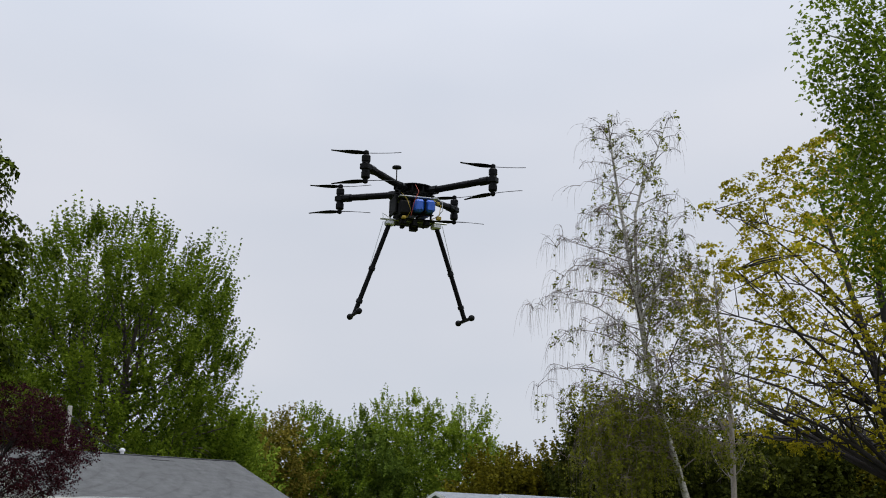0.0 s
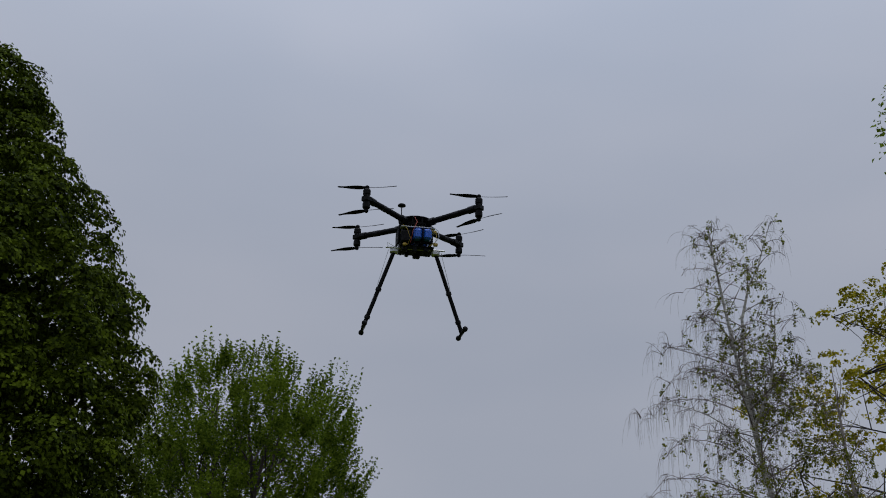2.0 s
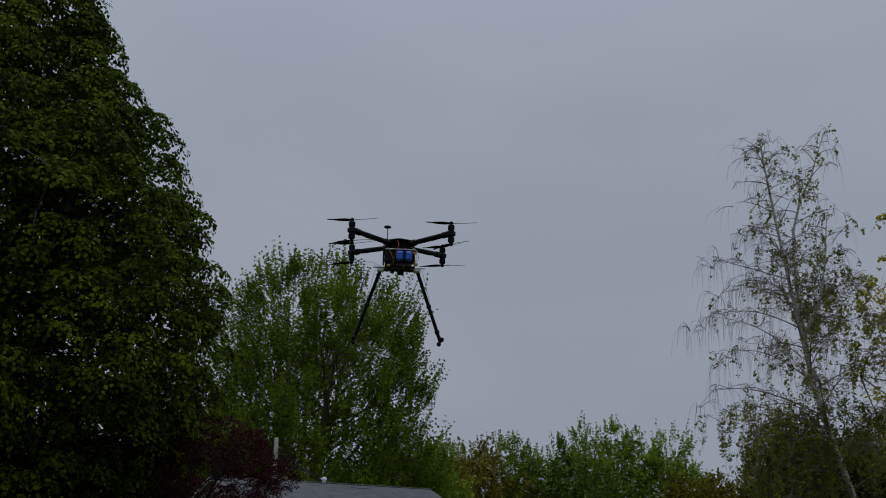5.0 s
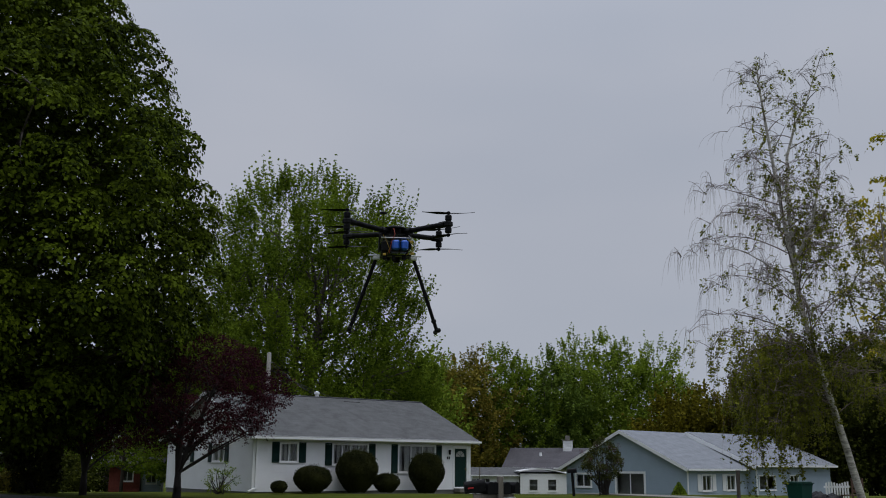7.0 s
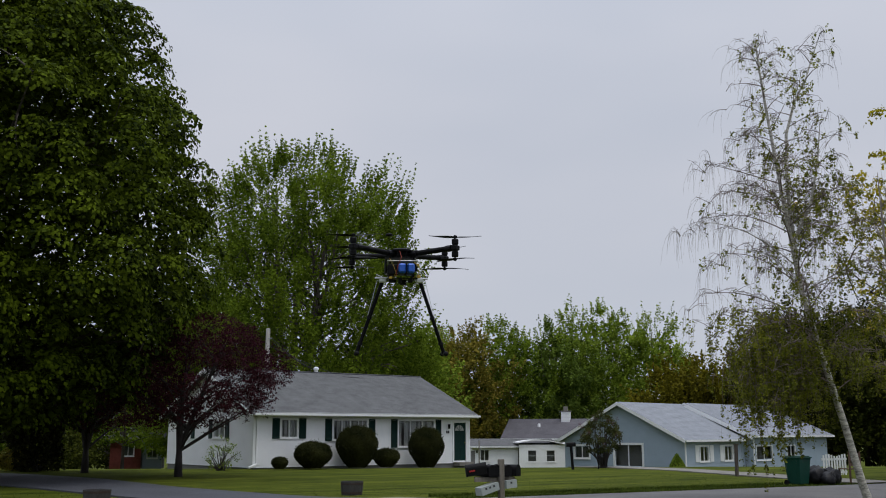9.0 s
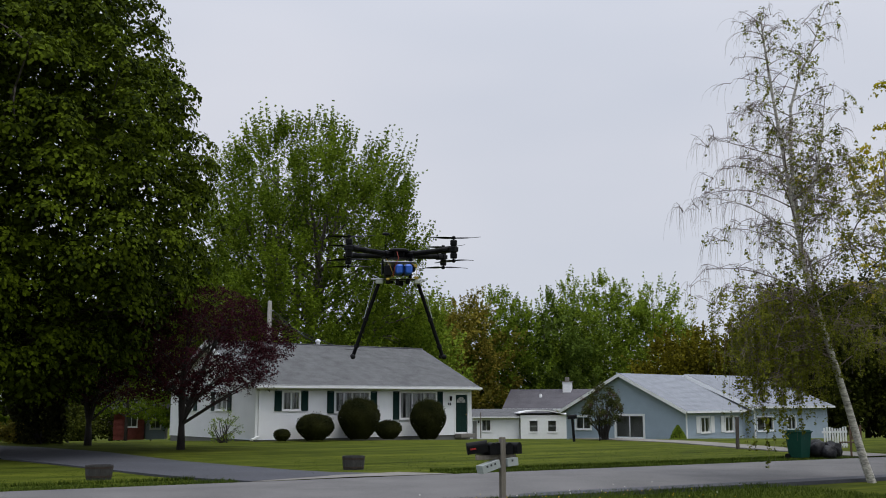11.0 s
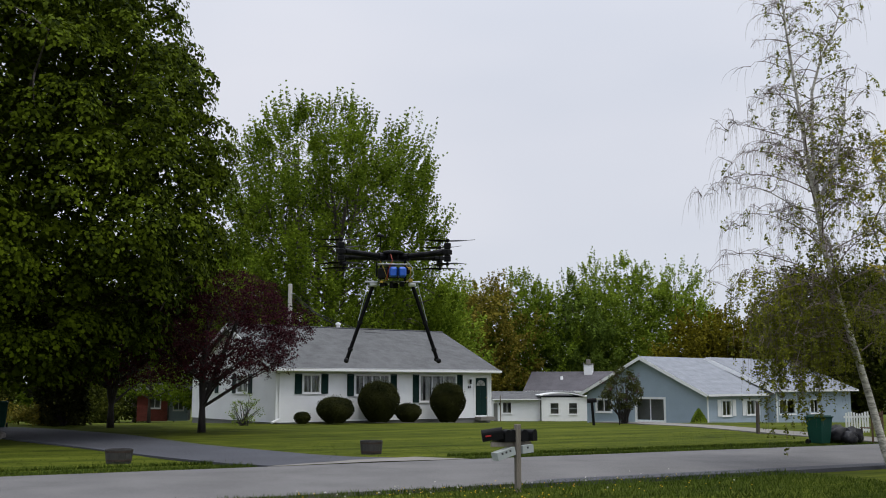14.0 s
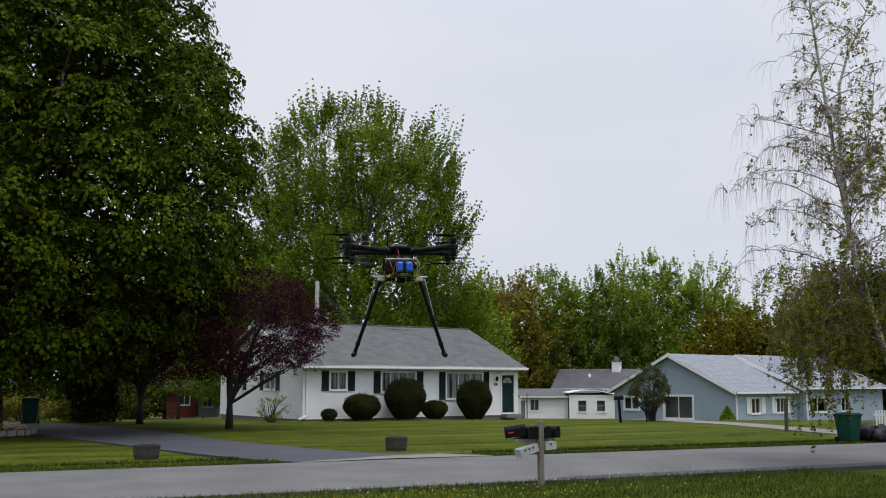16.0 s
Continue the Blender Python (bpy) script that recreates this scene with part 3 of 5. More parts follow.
def ranch_house():
    L, D, HW, RISE = 13.0, 10.0, 2.64, 2.16
    h = thing("ranch_house", pose(-6.63, 47.3, 0, 0, 0, 35), "white vinyl-sided ranch house with grey shingle gable roof", "house")
    front = pose(0, 0, 0)
    left = pose(0, D, 0, 0, 0, -90)
    right = pose(L, 0, 0, 0, 0, 90)
    back = pose(L, D, 0, 0, 0, 180)
    f_open = [(1.42, 2.32, 1.44, 2.28), (4.32, 6.34, 1.32, 2.28), (8.26, 10.6, 0.96, 2.28), (11.9, 12.76, 0.12, 2.22)]
    l_open = [(D - 4.3, D - 3.0, 1.44, 2.28), (D - 8.1, D - 7.0, 1.44, 2.28)]
    clap_wall("front_wall", L, 0.05, HW, f_open, SIDING, h, front, course=0.126, lap=0.022)
    clap_wall("side_wall", D, 0.05, HW, l_open, SIDING, h, left, gable=RISE, course=0.126, lap=0.022)
    clap_wall("side_wall", D, 0.05, HW, [], SIDING, h, right, gable=RISE, course=0.126, lap=0.022)
    clap_wall("back_wall", L, 0.05, HW, [], SIDING, h, back, course=0.126, lap=0.022)
    part("foundation", boxed(0.03, L - 0.03, 0.03, D - 0.03, -0.6, 0.045), ROOM, h)
    part("inner_floor", boxed(0.2, L - 0.2, 0.2, D - 0.2, 0.12, 0.2), ROOM, h)
    ov = 0.42
    tilt = RISE / (D / 2)
    z_e = HW - ov * tilt + 0.12
    roof_slope("roof_slope", L + 0.7, D / 2 + ov, RISE + ov * tilt, SHINGLE, h, pose(-0.35, -ov, z_e))
    roof_slope("roof_slope", L + 0.7, D / 2 + ov, RISE + ov * tilt, SHINGLE, h, pose(L + 0.35, D + ov, z_e, 0, 0, 180))
    part("ridge_cap", boxed(-0.35, L + 0.35, D / 2 - 0.12, D / 2 + 0.12, HW + RISE + 0.1, HW + RISE + 0.15, bevel=0.02), SHINGLE, h)
    part("soffit", boxed(-0.3, L + 0.3, -ov + 0.02, -0.025, HW - 0.06, HW - 0.03), TRIM, h)
    part("fascia", boxed(-0.35, L + 0.35, -ov - 0.025, -ov - 0.003, z_e - 0.15, z_e - 0.005), TRIM, h)
    bm = boxed(-0.38, L + 0.38, -ov - 0.13, -ov - 0.028, z_e - 0.11, z_e - 0.09)
    box(bm, -0.38, L + 0.38, -ov - 0.13, -ov - 0.115, z_e - 0.09, z_e - 0.01)
    part("gutter", bm, TRIM, h)
    for x, s in ((-0.375, 1), (L + 0.375, 1)):
        rake(h, "rake_board", (x, -ov, z_e), (x, D / 2, HW + RISE + 0.12), TRIM, 0.2)
        rake(h, "rake_board", (x, D + ov, z_e), (x, D / 2, HW + RISE + 0.12), TRIM, 0.2)
    for a in (((-0.03, 0.09), (-0.035, 0.0)), ((L - 0.09, L + 0.03), (-0.035, 0.0)), ((-0.035, 0.0), (0.0, 0.1))):
        part("corner_board", boxed(a[0][0], a[0][1], a[1][0], a[1][1], 0.1, HW), TRIM, h)
    window(h, *f_open[0], 2, front)
    window(h, *f_open[1], 4, front)
    window(h, *f_open[2], 3, front)
    window(h, *l_open[0], 2, left)
    window(h, *l_open[1], 2, left)
    for a, b, z0, z1 in ((0.96, 1.34, 1.38, 2.34), (2.4, 2.78, 1.38, 2.34), (3.86, 4.24, 1.26, 2.34), (6.42, 6.8, 1.26, 2.34),
                         (7.8, 8.18, 0.9, 2.34), (10.68, 11.04, 0.9, 2.34)):
        shutter(h, a, b, z0, z1, front)
    for a, b in ((D - 4.78, D - 4.38), (D - 2.92, D - 2.52), (D - 8.58, D - 8.18), (D - 6.92, D - 6.52)):
        shutter(h, a, b, 1.38, 2.34, left)
    # front door with a fanlight
    d = new("door")
    d.parent, d.matrix_basis = h, pose(11.9, 0, 0.12)
    bm = bmesh.new()
    box(bm, -0.08, 0.02, -0.05, 0.1, 0, 2.18)
    box(bm, 0.84, 0.94, -0.05, 0.1, 0, 2.18)
    box(bm, 0.02, 0.84, -0.05, 0.1, 2.06, 2.18)
    part("door_frame", bm, TRIM, d)
    bm = boxed(0.02, 0.84, 0.02, 0.065, 0.02, 2.06)
    for x0 in (0.12, 0.48):
        box(bm, x0, x0 + 0.26, 0.008, 0.021, 0.15, 0.75, bevel=0.004)
        box(bm, x0, x0 + 0.26, 0.008, 0.021, 0.9, 1.5, bevel=0.004)
    part("door_leaf", bm, GREEN_PAINT, d, "dark green panelled door leaf")
    v = [(0.43, 0.012, 1.64)] + [(0.43 + 0.3 * math.cos(math.pi * i / 12), 0.012, 1.64 + 0.3 * math.sin(math.pi * i / 12)) for i in range(13)]
    mesh_object("fanlight", v, [(0, i, i + 1) for i in range(1, 13)], CURTAIN, d, "pale half-round door light")
    bm = bmesh.new()
    for a in (45, 90, 135):
        rod(bm, (0.43, 0.008, 1.64), (0.43 + 0.3 * math.cos(radians(a)), 0.008, 1.64 + 0.3 * math.sin(radians(a))), 0.01, seg=6)
    part("fanlight_bar", bm, GREEN_PAINT, d)
    bm = bmesh.new()
    rod(bm, (0.76, 0.02, 1.0), (0.76, -0.04, 1.0), 0.012, seg=8)
    bmesh.ops.create_uvsphere(bm, u_segments=10, v_segments=6, radius=0.032, matrix=Matrix.Translation((0.76, -0.05, 1.0)))
    part("door_knob", bm, BRASS, d)
    part("door_step", boxed(11.84, 12.84, -0.6, -0.052, -0.1, 0.11, bevel=0.02), CONCRETE, h)
    # wall lamp and number bars
    lamp = new("wall_lamp")
    lamp.parent, lamp.matrix_basis = h, pose(11.52, -0.03, 2.0)
    bm = rod(bmesh.new(), (0, 0, 0), (0, -0.1, 0.02), 0.015, seg=6)
    rod(bm, (0, -0.1, -0.14), (0, -0.1, 0.1), 0.05, 0.07, 6)
    part("lantern", bm, BLACK_PLASTIC, lamp)
    for i in range(2):
        part("number_bar", boxed(11.4 + 0.12 * i, 11.47 + 0.12 * i, -0.05, -0.026, 1.62, 1.76), NUMBER, h)
    # downspout with a kick-out at the near corner
    bm = boxed(0.1, 0.18, -0.1, -0.04, 0.2, HW - 0.1, bevel=0.008)
    box(bm, 0, 0.1, -0.72, 0.0, 0, 0.09, bevel=0.01, m=pose(0.1, -0.05, 0.16, 10, 0, -55))
    rod(bm, (0.14, -0.07, HW - 0.12), (0.14, -ov - 0.08, z_e - 0.12), 0.035, seg=8)
    part("downspout", bm, TRIM, h, "white metal downspout with splash elbow")
    v, f = lathe([(0.1, 0), (0.1, 0.34), (0.15, 0.34), (0.15, 0.44), (0.05, 0.5)], 12)
    mesh_object("roof_vent", v, f, TRIM, h, "pale round roof vent", at=pose(6.4, D / 2 + 0.25, HW + RISE - 0.05))
    return h


ranch_house()


def blue_house():
    D, L, HW, RISE = 10.0, 11.0, 2.65, 2.42
    gz = -1.4
    h = thing("blue_house", pose(19.15, 66.0, gz, 0, 0, 42), "pale blue-grey sided house with light grey shingle roof", "house")
    left = pose(0, D, 0, 0, 0, -90)
    front = pose(0, 0, 0)
    lopen = [(4.4, 6.7, 0.75, 2.25), (0.9, 2.2, 1.3, 2.15)]
    clap_wall("gable_wall", D, 0.0, HW, lopen, BLUE_SIDING, h, left, 0.16, gable=RISE, lap=0.02)
    fopen = [(1.9, 3.0, 1.15, 2.15), (5.1, 6.2, 1.15, 2.15)]
    clap_wall("front_wall", 7.95, 0.0, HW, fopen, BLUE_SIDING, h, front, 0.16, lap=0.02)
    part("core", boxed(0.55, 8.4, 0.55, D - 0.2, -1.0, HW), ROOM, h)
    ov, tilt = 0.4, RISE / (D / 2)
    ze = HW - ov * tilt + 0.12
    roof_slope("roof_slope", L, D / 2 + ov, RISE + ov * tilt, PALE_SHINGLE, h, pose(-0.4, -ov, ze), 0.2)
    roof_slope("roof_slope", L, D / 2 + ov, RISE + ov * tilt, PALE_SHINGLE, h, pose(L - 0.4, D + ov, ze, 0, 0, 180), 0.2)
    for y in (-ov, D + ov):
        rake(h, "rake_board", (-0.425, y, ze), (-0.42, D / 2, HW + RISE + 0.12), TRIM, 0.22)
    part("fascia", boxed(-0.4, 7.5, -ov - 0.03, -ov - 0.004, ze - 0.13, ze), TRIM, h)
    bm = boxed(-0.04, 0.05, -0.12, -0.04, 0, HW - 0.1, bevel=0.01)
    rod(bm, (0, -0.08, HW - 0.1), (0.0, -ov, ze - 0.1), 0.04, seg=8)
    part("downspout", bm, TRIM, h)
    window(h, *lopen[0], 2, left, room=False, curtain=False, casing=0.12)
    window(h, *lopen[1], 2, left, room=False, curtain=False, casing=0.1)
    for o in fopen:
        window(h, *o, 2, front, room=False, curtain=False, casing=0.08)
        for a in (o[0] - 0.62, o[1] + 0.16):
            bm = boxed(a, a + 0.46, -0.06, -0.024, o[2] - 0.06, o[3] + 0.06, bevel=0.01)
            part("shutter", bm, TRIM, h, "plain white shutter")
    # second section, a little higher and proud of the first
    w = pose(8.0, -0.6, -0.5)
    wopen = [(0.5, 2.9, 1.6, 2.6), (5.2, 6.5, 1.6, 2.6)]
    HW2 = HW + 0.75
    clap_wall("wing_wall", 12.0, -0.4, HW2, wopen, BLUE_SIDING, h, w, 0.16, lap=0.02)
    clap_wall("wing_wall", 10.4, -0.4, HW2, [], BLUE_SIDING, h, pose(8.0, 9.8, -0.5, 0, 0, -90), 0.16, gable=2.25, lap=0.02)
    part("wing_core", boxed(8.6, 20.0, 0.0, 9.5, -1.0, HW), ROOM, h)
    ze2 = HW2 - 0.5 - 0.06
    roof_slope("wing_roof", 13.0, 5.6, 2.42, PALE_SHINGLE, h, pose(7.6, -1.0, ze2), 0.2)
    roof_slope("wing_roof", 13.0, 5.6, 2.42, PALE_SHINGLE, h, pose(20.6, 10.2, ze2, 0, 0, 180), 0.2)
    for y in (-1.0, 10.2):
        rake(h, "rake_board", (7.56, y, ze2), (7.56, 4.6, ze2 + 2.42), TRIM, 0.3)
    part("fascia", boxed(7.6, 20.6, -1.04, -1.005, ze2 - 0.13, ze2), TRIM, h)
    for o in wopen:
        window(h, *o, 2, w, room=False, curtain=False, casing=0.05)
    part("downspout", boxed(7.98, 8.08, -0.74, -0.65, -0.8, HW2 - 0.8, bevel=0.01), TRIM, h)
    return h


blue_house()


def white_garage():
    gz = -2.0
    h = thing("white_garage", pose(8.0, 104.0, gz, 0, 0, 4), "low white outbuilding with shallow grey roof", "garage")
    op = [(0.85, 1.75, 0.9, 2.0)]
    clap_wall("front_wall", 4.8, 0, 2.3, op, SIDING, h, pose(0, 0, 0), 0.1, lap=0.008)
    part("core", boxed(0.5, 9.2, 0.5, 5.0, 0, 2.2), ROOM, h)
    clap_wall("side_wall", 5.0, 0, 2.3, [], SIDING, h, pose(0, 5.0, 0, 0, 0, -90), 0.1, lap=0.008)
    window(h, *op[0], 2, pose(0, 0, 0), room=False, curtain=False, casing=0.1)
    roof_slope("roof_slope", 9.8, 5.6, 0.75, SHINGLE, h, pose(-0.3, -0.4, 2.35), 0.25)
    part("fascia", boxed(-0.3, 4.9, -0.44, -0.41, 2.22, 2.35), TRIM, h)
    part("side_door", boxed(-0.12, 0.3, -0.06, -0.03, 0.0, 1.9, bevel=0.01), ROOM, h)
    lamp = part("wall_lamp", boxed(0.42, 0.58, -0.14, -0.03, 1.7, 1.95, bevel=0.02), BLACK_PLASTIC, h, "small black wall lamp")
    clap_wall("porch_wall", 7.2, 0, 2.5, [(0.9, 1.8, 0.8, 1.95), (2.85, 3.75, 0.8, 1.95)], TRIM, h, pose(4.8, -0.7, 0), 0.1, lap=0.008)
    part("porch_core", boxed(5.2, 11.8, -0.2, 1.0, 0, 2.45), ROOM, h)
    for x in (5.7, 7.65):
        window(h, x, x + 0.9, 0.8, 1.95, 1, pose(0, -0.7, 0), room=False, curtain=False, casing=0.08)
        part("meeting_rail", boxed(x + 0.04, x + 0.86, -0.73, -0.69, 1.34, 1.41), GREY_PLASTIC, h)
    v, f = [], []
    for i in range(13):
        x = 4.6 + 7.5 * i / 12
        z = 2.5 + 0.42 * math.sin(math.pi * min(1, (i + 1) / 9)) if i < 9 else 2.5 + 0.1
        for y in (-0.95, 2.0):
            v += [(x, y, z), (x, y, z + 0.1)]
    for i in range(12):
        a, b = i * 4, i * 4 + 4
        f += [(a, b, b + 1, a + 1), (a + 1, b + 1, b + 3, a + 3), (a, a + 2, b + 2, b)]
    mesh_object("porch_roof", v, f, TRIM, h)
    return h


white_garage()


def dark_roof_house():
    h = thing("dark_roofed_house", pose(10.2, 117.0, -2.2, 0, 0, -20), "white house with dark shingle roof and chimney", "house")
    clap_wall("front_wall", 10.2, 0, 3.4, [], SIDING, h, pose(2.8, 0, 0), 0.3, lap=0.02)
    clap_wall("side_wall", 8.0, 0, 3.4, [], SIDING, h, pose(2.8, 8.0, 0, 0, 0, -90), 0.3, gable=2.1, lap=0.02)
    part("core", boxed(3.3, 12.5, 0.5, 7.8, 0, 3.3), ROOM, h)
    roof_slope("roof_slope", 11.2, 4.5, 2.25, DARK_SHINGLE, h, pose(2.3, -0.5, 3.3), 0.3)
    roof_slope("roof_slope", 11.2, 4.5, 2.25, DARK_SHINGLE, h, pose(13.5, 8.5, 3.3, 0, 0, 180), 0.3)
    part("fascia", boxed(2.3, 13.5, -0.54, -0.5, 3.1, 3.3), TRIM, h)
    c = part("chimney", boxed(8.75, 9.7, 3.2, 4.2, 4.6, 6.35, bevel=0.03), TRIM, h, "white-painted block chimney")
    part("chimney_cap", boxed(8.65, 9.8, 3.1, 4.3, 6.352, 6.46, bevel=0.03), CONCRETE, c)
    for k in range(4):
        part("block_course", boxed(8.735, 9.715, 3.185, 4.215, 4.95 + 0.36 * k, 5.27 + 0.36 * k, bevel=0.012), TRIM, c)
    part("roof_vent", rod(bmesh.new(), (6.3, 2.2, 4.5), (6.3, 2.2, 5.0), 0.2, 0.14, 10), TRIM, h, "small white roof vent")
    part("flue", boxed(8.98, 9.42, 3.45, 3.95, 6.462, 6.95, bevel=0.03), CONCRETE, c)
    return h


dark_roof_house()


def brick_shed():
    h = thing("brick_shed", pose(-23.8, 86.0, -1.25, 0, 0, 6), "low red brick building with pale window", "shed")
    op = [(1.0, 1.9, 1.1, 2.1)]
    clap_wall("wall", 2.5, 0, 2.5, op, BRICK, h, pose(0, 0, 0), 0.1)
    part("core", boxed(0.3, 2.4, 0.4, 3.0, 0, 2.4), ROOM, h)
    window(h, *op[0], 2, pose(0, 0, 0), room=False, curtain=False, casing=0.08)
    clap_wall("side_wing", 1.6, 0, 2.3, [(0.4, 1.2, 0.9, 2.0)], BLUE_SIDING, h, pose(2.55, 0.6, 0), 0.2, lap=0.02)
    window(h, 2.95, 3.75, 0.9, 2.0, 2, pose(0, 0.6, 0), room=False, curtain=False, casing=0.08)
    part("wing_core", boxed(2.7, 4.1, 1.0, 3.0, 0, 2.2), ROOM, h)
    roof_slope("roof_slope", 5.0, 2.6, 0.7, DARK_SHINGLE, h, pose(-0.4, -0.4, 2.5), 0.2)
    return h


brick_shed()

# ---- trees ----
broad_tree("norway_maple", (-15.9, 35.2, 0), "tall dense dark green maple in a stone-edged bed",
           [(2.0, 4.2), (3.0, 6.2), (4.4, 7.2), (5.8, 8.4), (7.4, 9.0), (9.5, 8.9), (11.9, 8.6), (13.2, 8.1), (14.6, 7.4), (16.2, 6.3), (17.8, 5.3), (19.5, 4.3),
            (21.0, 3.7), (22.2, 2.9), (23.2, 1.7), (24.2, 0.8), (25.0, 0.3)], 0.36, 2.6,
           1500, 12, 0.16, 0.84, MAPLE_LEAF, lumps=0.1, limbs=60, style="dome", sub=12, fill=4200, core=0.85, forks=3, seed=1, freq=0.7, shell=0.74)
broad_tree("silver_maple", (-6.9, 68.5, -0.9), "broad mid-green maple with light showing through its crown",
           [(1.6, 6.0), (5.0, 8.2), (8.0, 8.8), (11.0, 7.9), (15.0, 7.2), (16.6, 7.2), (18.4, 6.3), (19.6, 5.4), (20.5, 3.8), (21.4, 0.8)], 0.42, 3.0,
           1000, 5, 0.172, 0.95, SILVER_LEAF, lumps=0.13, limbs=130, style="shoot", sub=11, fill=600, core=0.8, forks=5, seed=2, freq=0.5, gaps=0.34, offset=(-0.1, 0), lean=(0.9, 0), shell=0.6)

far = [
    ("shade_tree", -0.3, 75, 10.2, 4.4, SPRING_LEAF), ("shade_tree", -2.5, 73, 8.5, 4.6, SILVER_LEAF), ("russet_tree", 8.6, 122, 17.0, 6.2, RUSSET_LEAF),
    ("shade_tree", 13.5, 126, 17.6, 6.4, SILVER_LEAF), ("shade_tree", 19.6, 128, 17.2, 6.6, DEEP_LEAF), ("shade_tree", 23.8, 132, 20.0, 5.6, SPRING_LEAF),
    ("shade_tree", 29.0, 134, 21.0, 6.0, SPRING_LEAF), ("shade_tree", 35.5, 134, 19.6, 6.0, SPRING_LEAF), ("shade_tree", 5.0, 130, 17.2, 6.0, SPRING_LEAF),
    ("olive_tree", 27.0, 92, 9.6, 4.6, OLIVE_LEAF), ("olive_tree", 33.0, 93, 10.2, 5.2, OLIVE_LEAF), ("dark_tree", 35.5, 86, 13.8, 5.6, DARK_LEAF),
    ("dark_tree", 41.5, 87, 14.0, 5.8, DARK_LEAF), ("dark_tree", 46.5, 88, 13.5, 5.8, DARK_LEAF), ("dark_tree", 51.5, 86, 12.4, 5.8, DARK_LEAF),
    ("shade_tree", -27.0, 97, 14.5, 6.5, DARK_LEAF), ("shade_tree", -29.0, 78, 13.5, 6.2, SILVER_LEAF), ("shade_tree", -37.0, 70, 12.0, 6.0, DEEP_LEAF),
    ("shade_tree", -15.0, 86, 15.5, 6.4, SILVER_LEAF), ("shade_tree", -46.0, 80, 13.0, 6.0, SILVER_LEAF), ("olive_tree", 58.0, 82, 11.4, 5.8, OLIVE_LEAF),
    ("dark_tree", 35.0, 56, 6.4, 3.6, DARK_LEAF), ("olive_tree", 41.0, 55, 6.8, 3.8, OLIVE_LEAF), ("dark_tree", 47.0, 56, 7.2, 4.0, DARK_LEAF),
]
far_words = {"shade_tree": "leafy green spring tree behind the houses", "russet_tree": "russet-leaved spring tree behind the houses",
             "olive_tree": "yellowish green spring tree behind the houses", "dark_tree": "dense dark green tree behind the houses"}
for i, (nm, x, y, h, r, lm) in enumerate(far):
    broad_tree(nm, (x, y, ground_z(x, y)), far_words[nm],
               [(0.5, r * 0.75), (h * 0.25, r * 0.95), (h * 0.5, r), (h * 0.72, r * 0.8), (h * 0.9, r * 0.45), (h, 0.2)], 0.22, 2.0,
               100 if abs(x - 15) > 35 else 220, 3, 0.3, 0.95, lm, lumps=0.24, limbs=12, style="shoot", sub=6, fill=380, core=0.86, forks=2, seed=10 + i, group="trees behind the houses", freq=0.6)

broad_tree("young_tree", (-19.6, 74.0, ground_z(-19.6, 74)), "young leafy green tree in front of the brick shed",
           [(2.1, 1.8), (2.8, 3.0), (4.4, 3.2), (6.2, 2.2), (7.4, 0.4)], 0.12, 1.9, 260, 4, 0.16, 0.6, SILVER_LEAF,
           lumps=0.25, limbs=16, style="layer", sub=8, fill=60, forks=2, seed=77, freq=0.7)


def plum(base, label, seed, lean):
    return broad_tree("purple_plum_tree", base, label,
                      [(1.9, 1.2), (2.6, 2.7), (3.5, 3.1), (4.6, 2.7), (5.5, 1.6), (6.1, 0.3)], 0.14, 0.95,
                      700, 9, 0.072, 0.46, PLUM_LEAF, bark=PLUM_BARK, lumps=0.16, limbs=46, style="layer", sub=8, fill=110, forks=4, seed=seed, lean=lean,
                      group="purple plum trees", freq=0.8, offset=(0.35, 0), gaps=0.08)


plum((-8.3, 39.0, 0), "dark purple-leaved plum tree on the lawn beside the house", 41, (0.7, 0))
plum((-13.25, 43.8, 0), "dark purple-leaved plum tree in deep shade", 42, (-0.2, 0))

# ---- the drone ----


def prop_blades(turn):
    """A two-bladed airscrew at rest, 24 cm across, with twist and taper."""
    v, f = [], []
    for side in (0, math.pi):
        base = len(v)
        for i in range(9):
            t = i / 8
            r = 0.008 + 0.112 * t
            chord = 0.011 + 0.013 * math.sin(math.pi * min(1, t * 1.15 + 0.08)) * (1 - 0.35 * t)
            tw = radians(28 - 20 * t)
            for k, (cx, cz) in enumerate(((-0.4, 0), (0.0, 0.0016), (0.6, 0), (0.0, -0.0008))):
                x, y = r, cx * chord * math.cos(tw)
                z = cx * chord * math.sin(tw) + cz
                a = side + turn
                v.append((x * math.cos(a) - y * math.sin(a), x * math.sin(a) + y * math.cos(a), z + 0.006 * t * t))
        for i in range(8):
            for k in range(4):
                k2 = (k + 1) % 4
                f.append((base + i * 4 + k, base + i * 4 + k2, base + (i + 1) * 4 + k2, base + (i + 1) * 4 + k))
        f.append(tuple(base + 32 + k for k in range(4)))
    k = len(v)
    lv, lf = lathe([(0.009, -0.004), (0.009, 0.006), (0.004, 0.01)], 10)
    v += lv
    f += [tuple(k + i for i in q) for q in lf]
    return v, f


def tube_curve(pts, r, name, mat, parent):
    tb = Tubes()
    tb.add(pts, [r] * len(pts), 6)
    return tb.make(name, mat, parent)


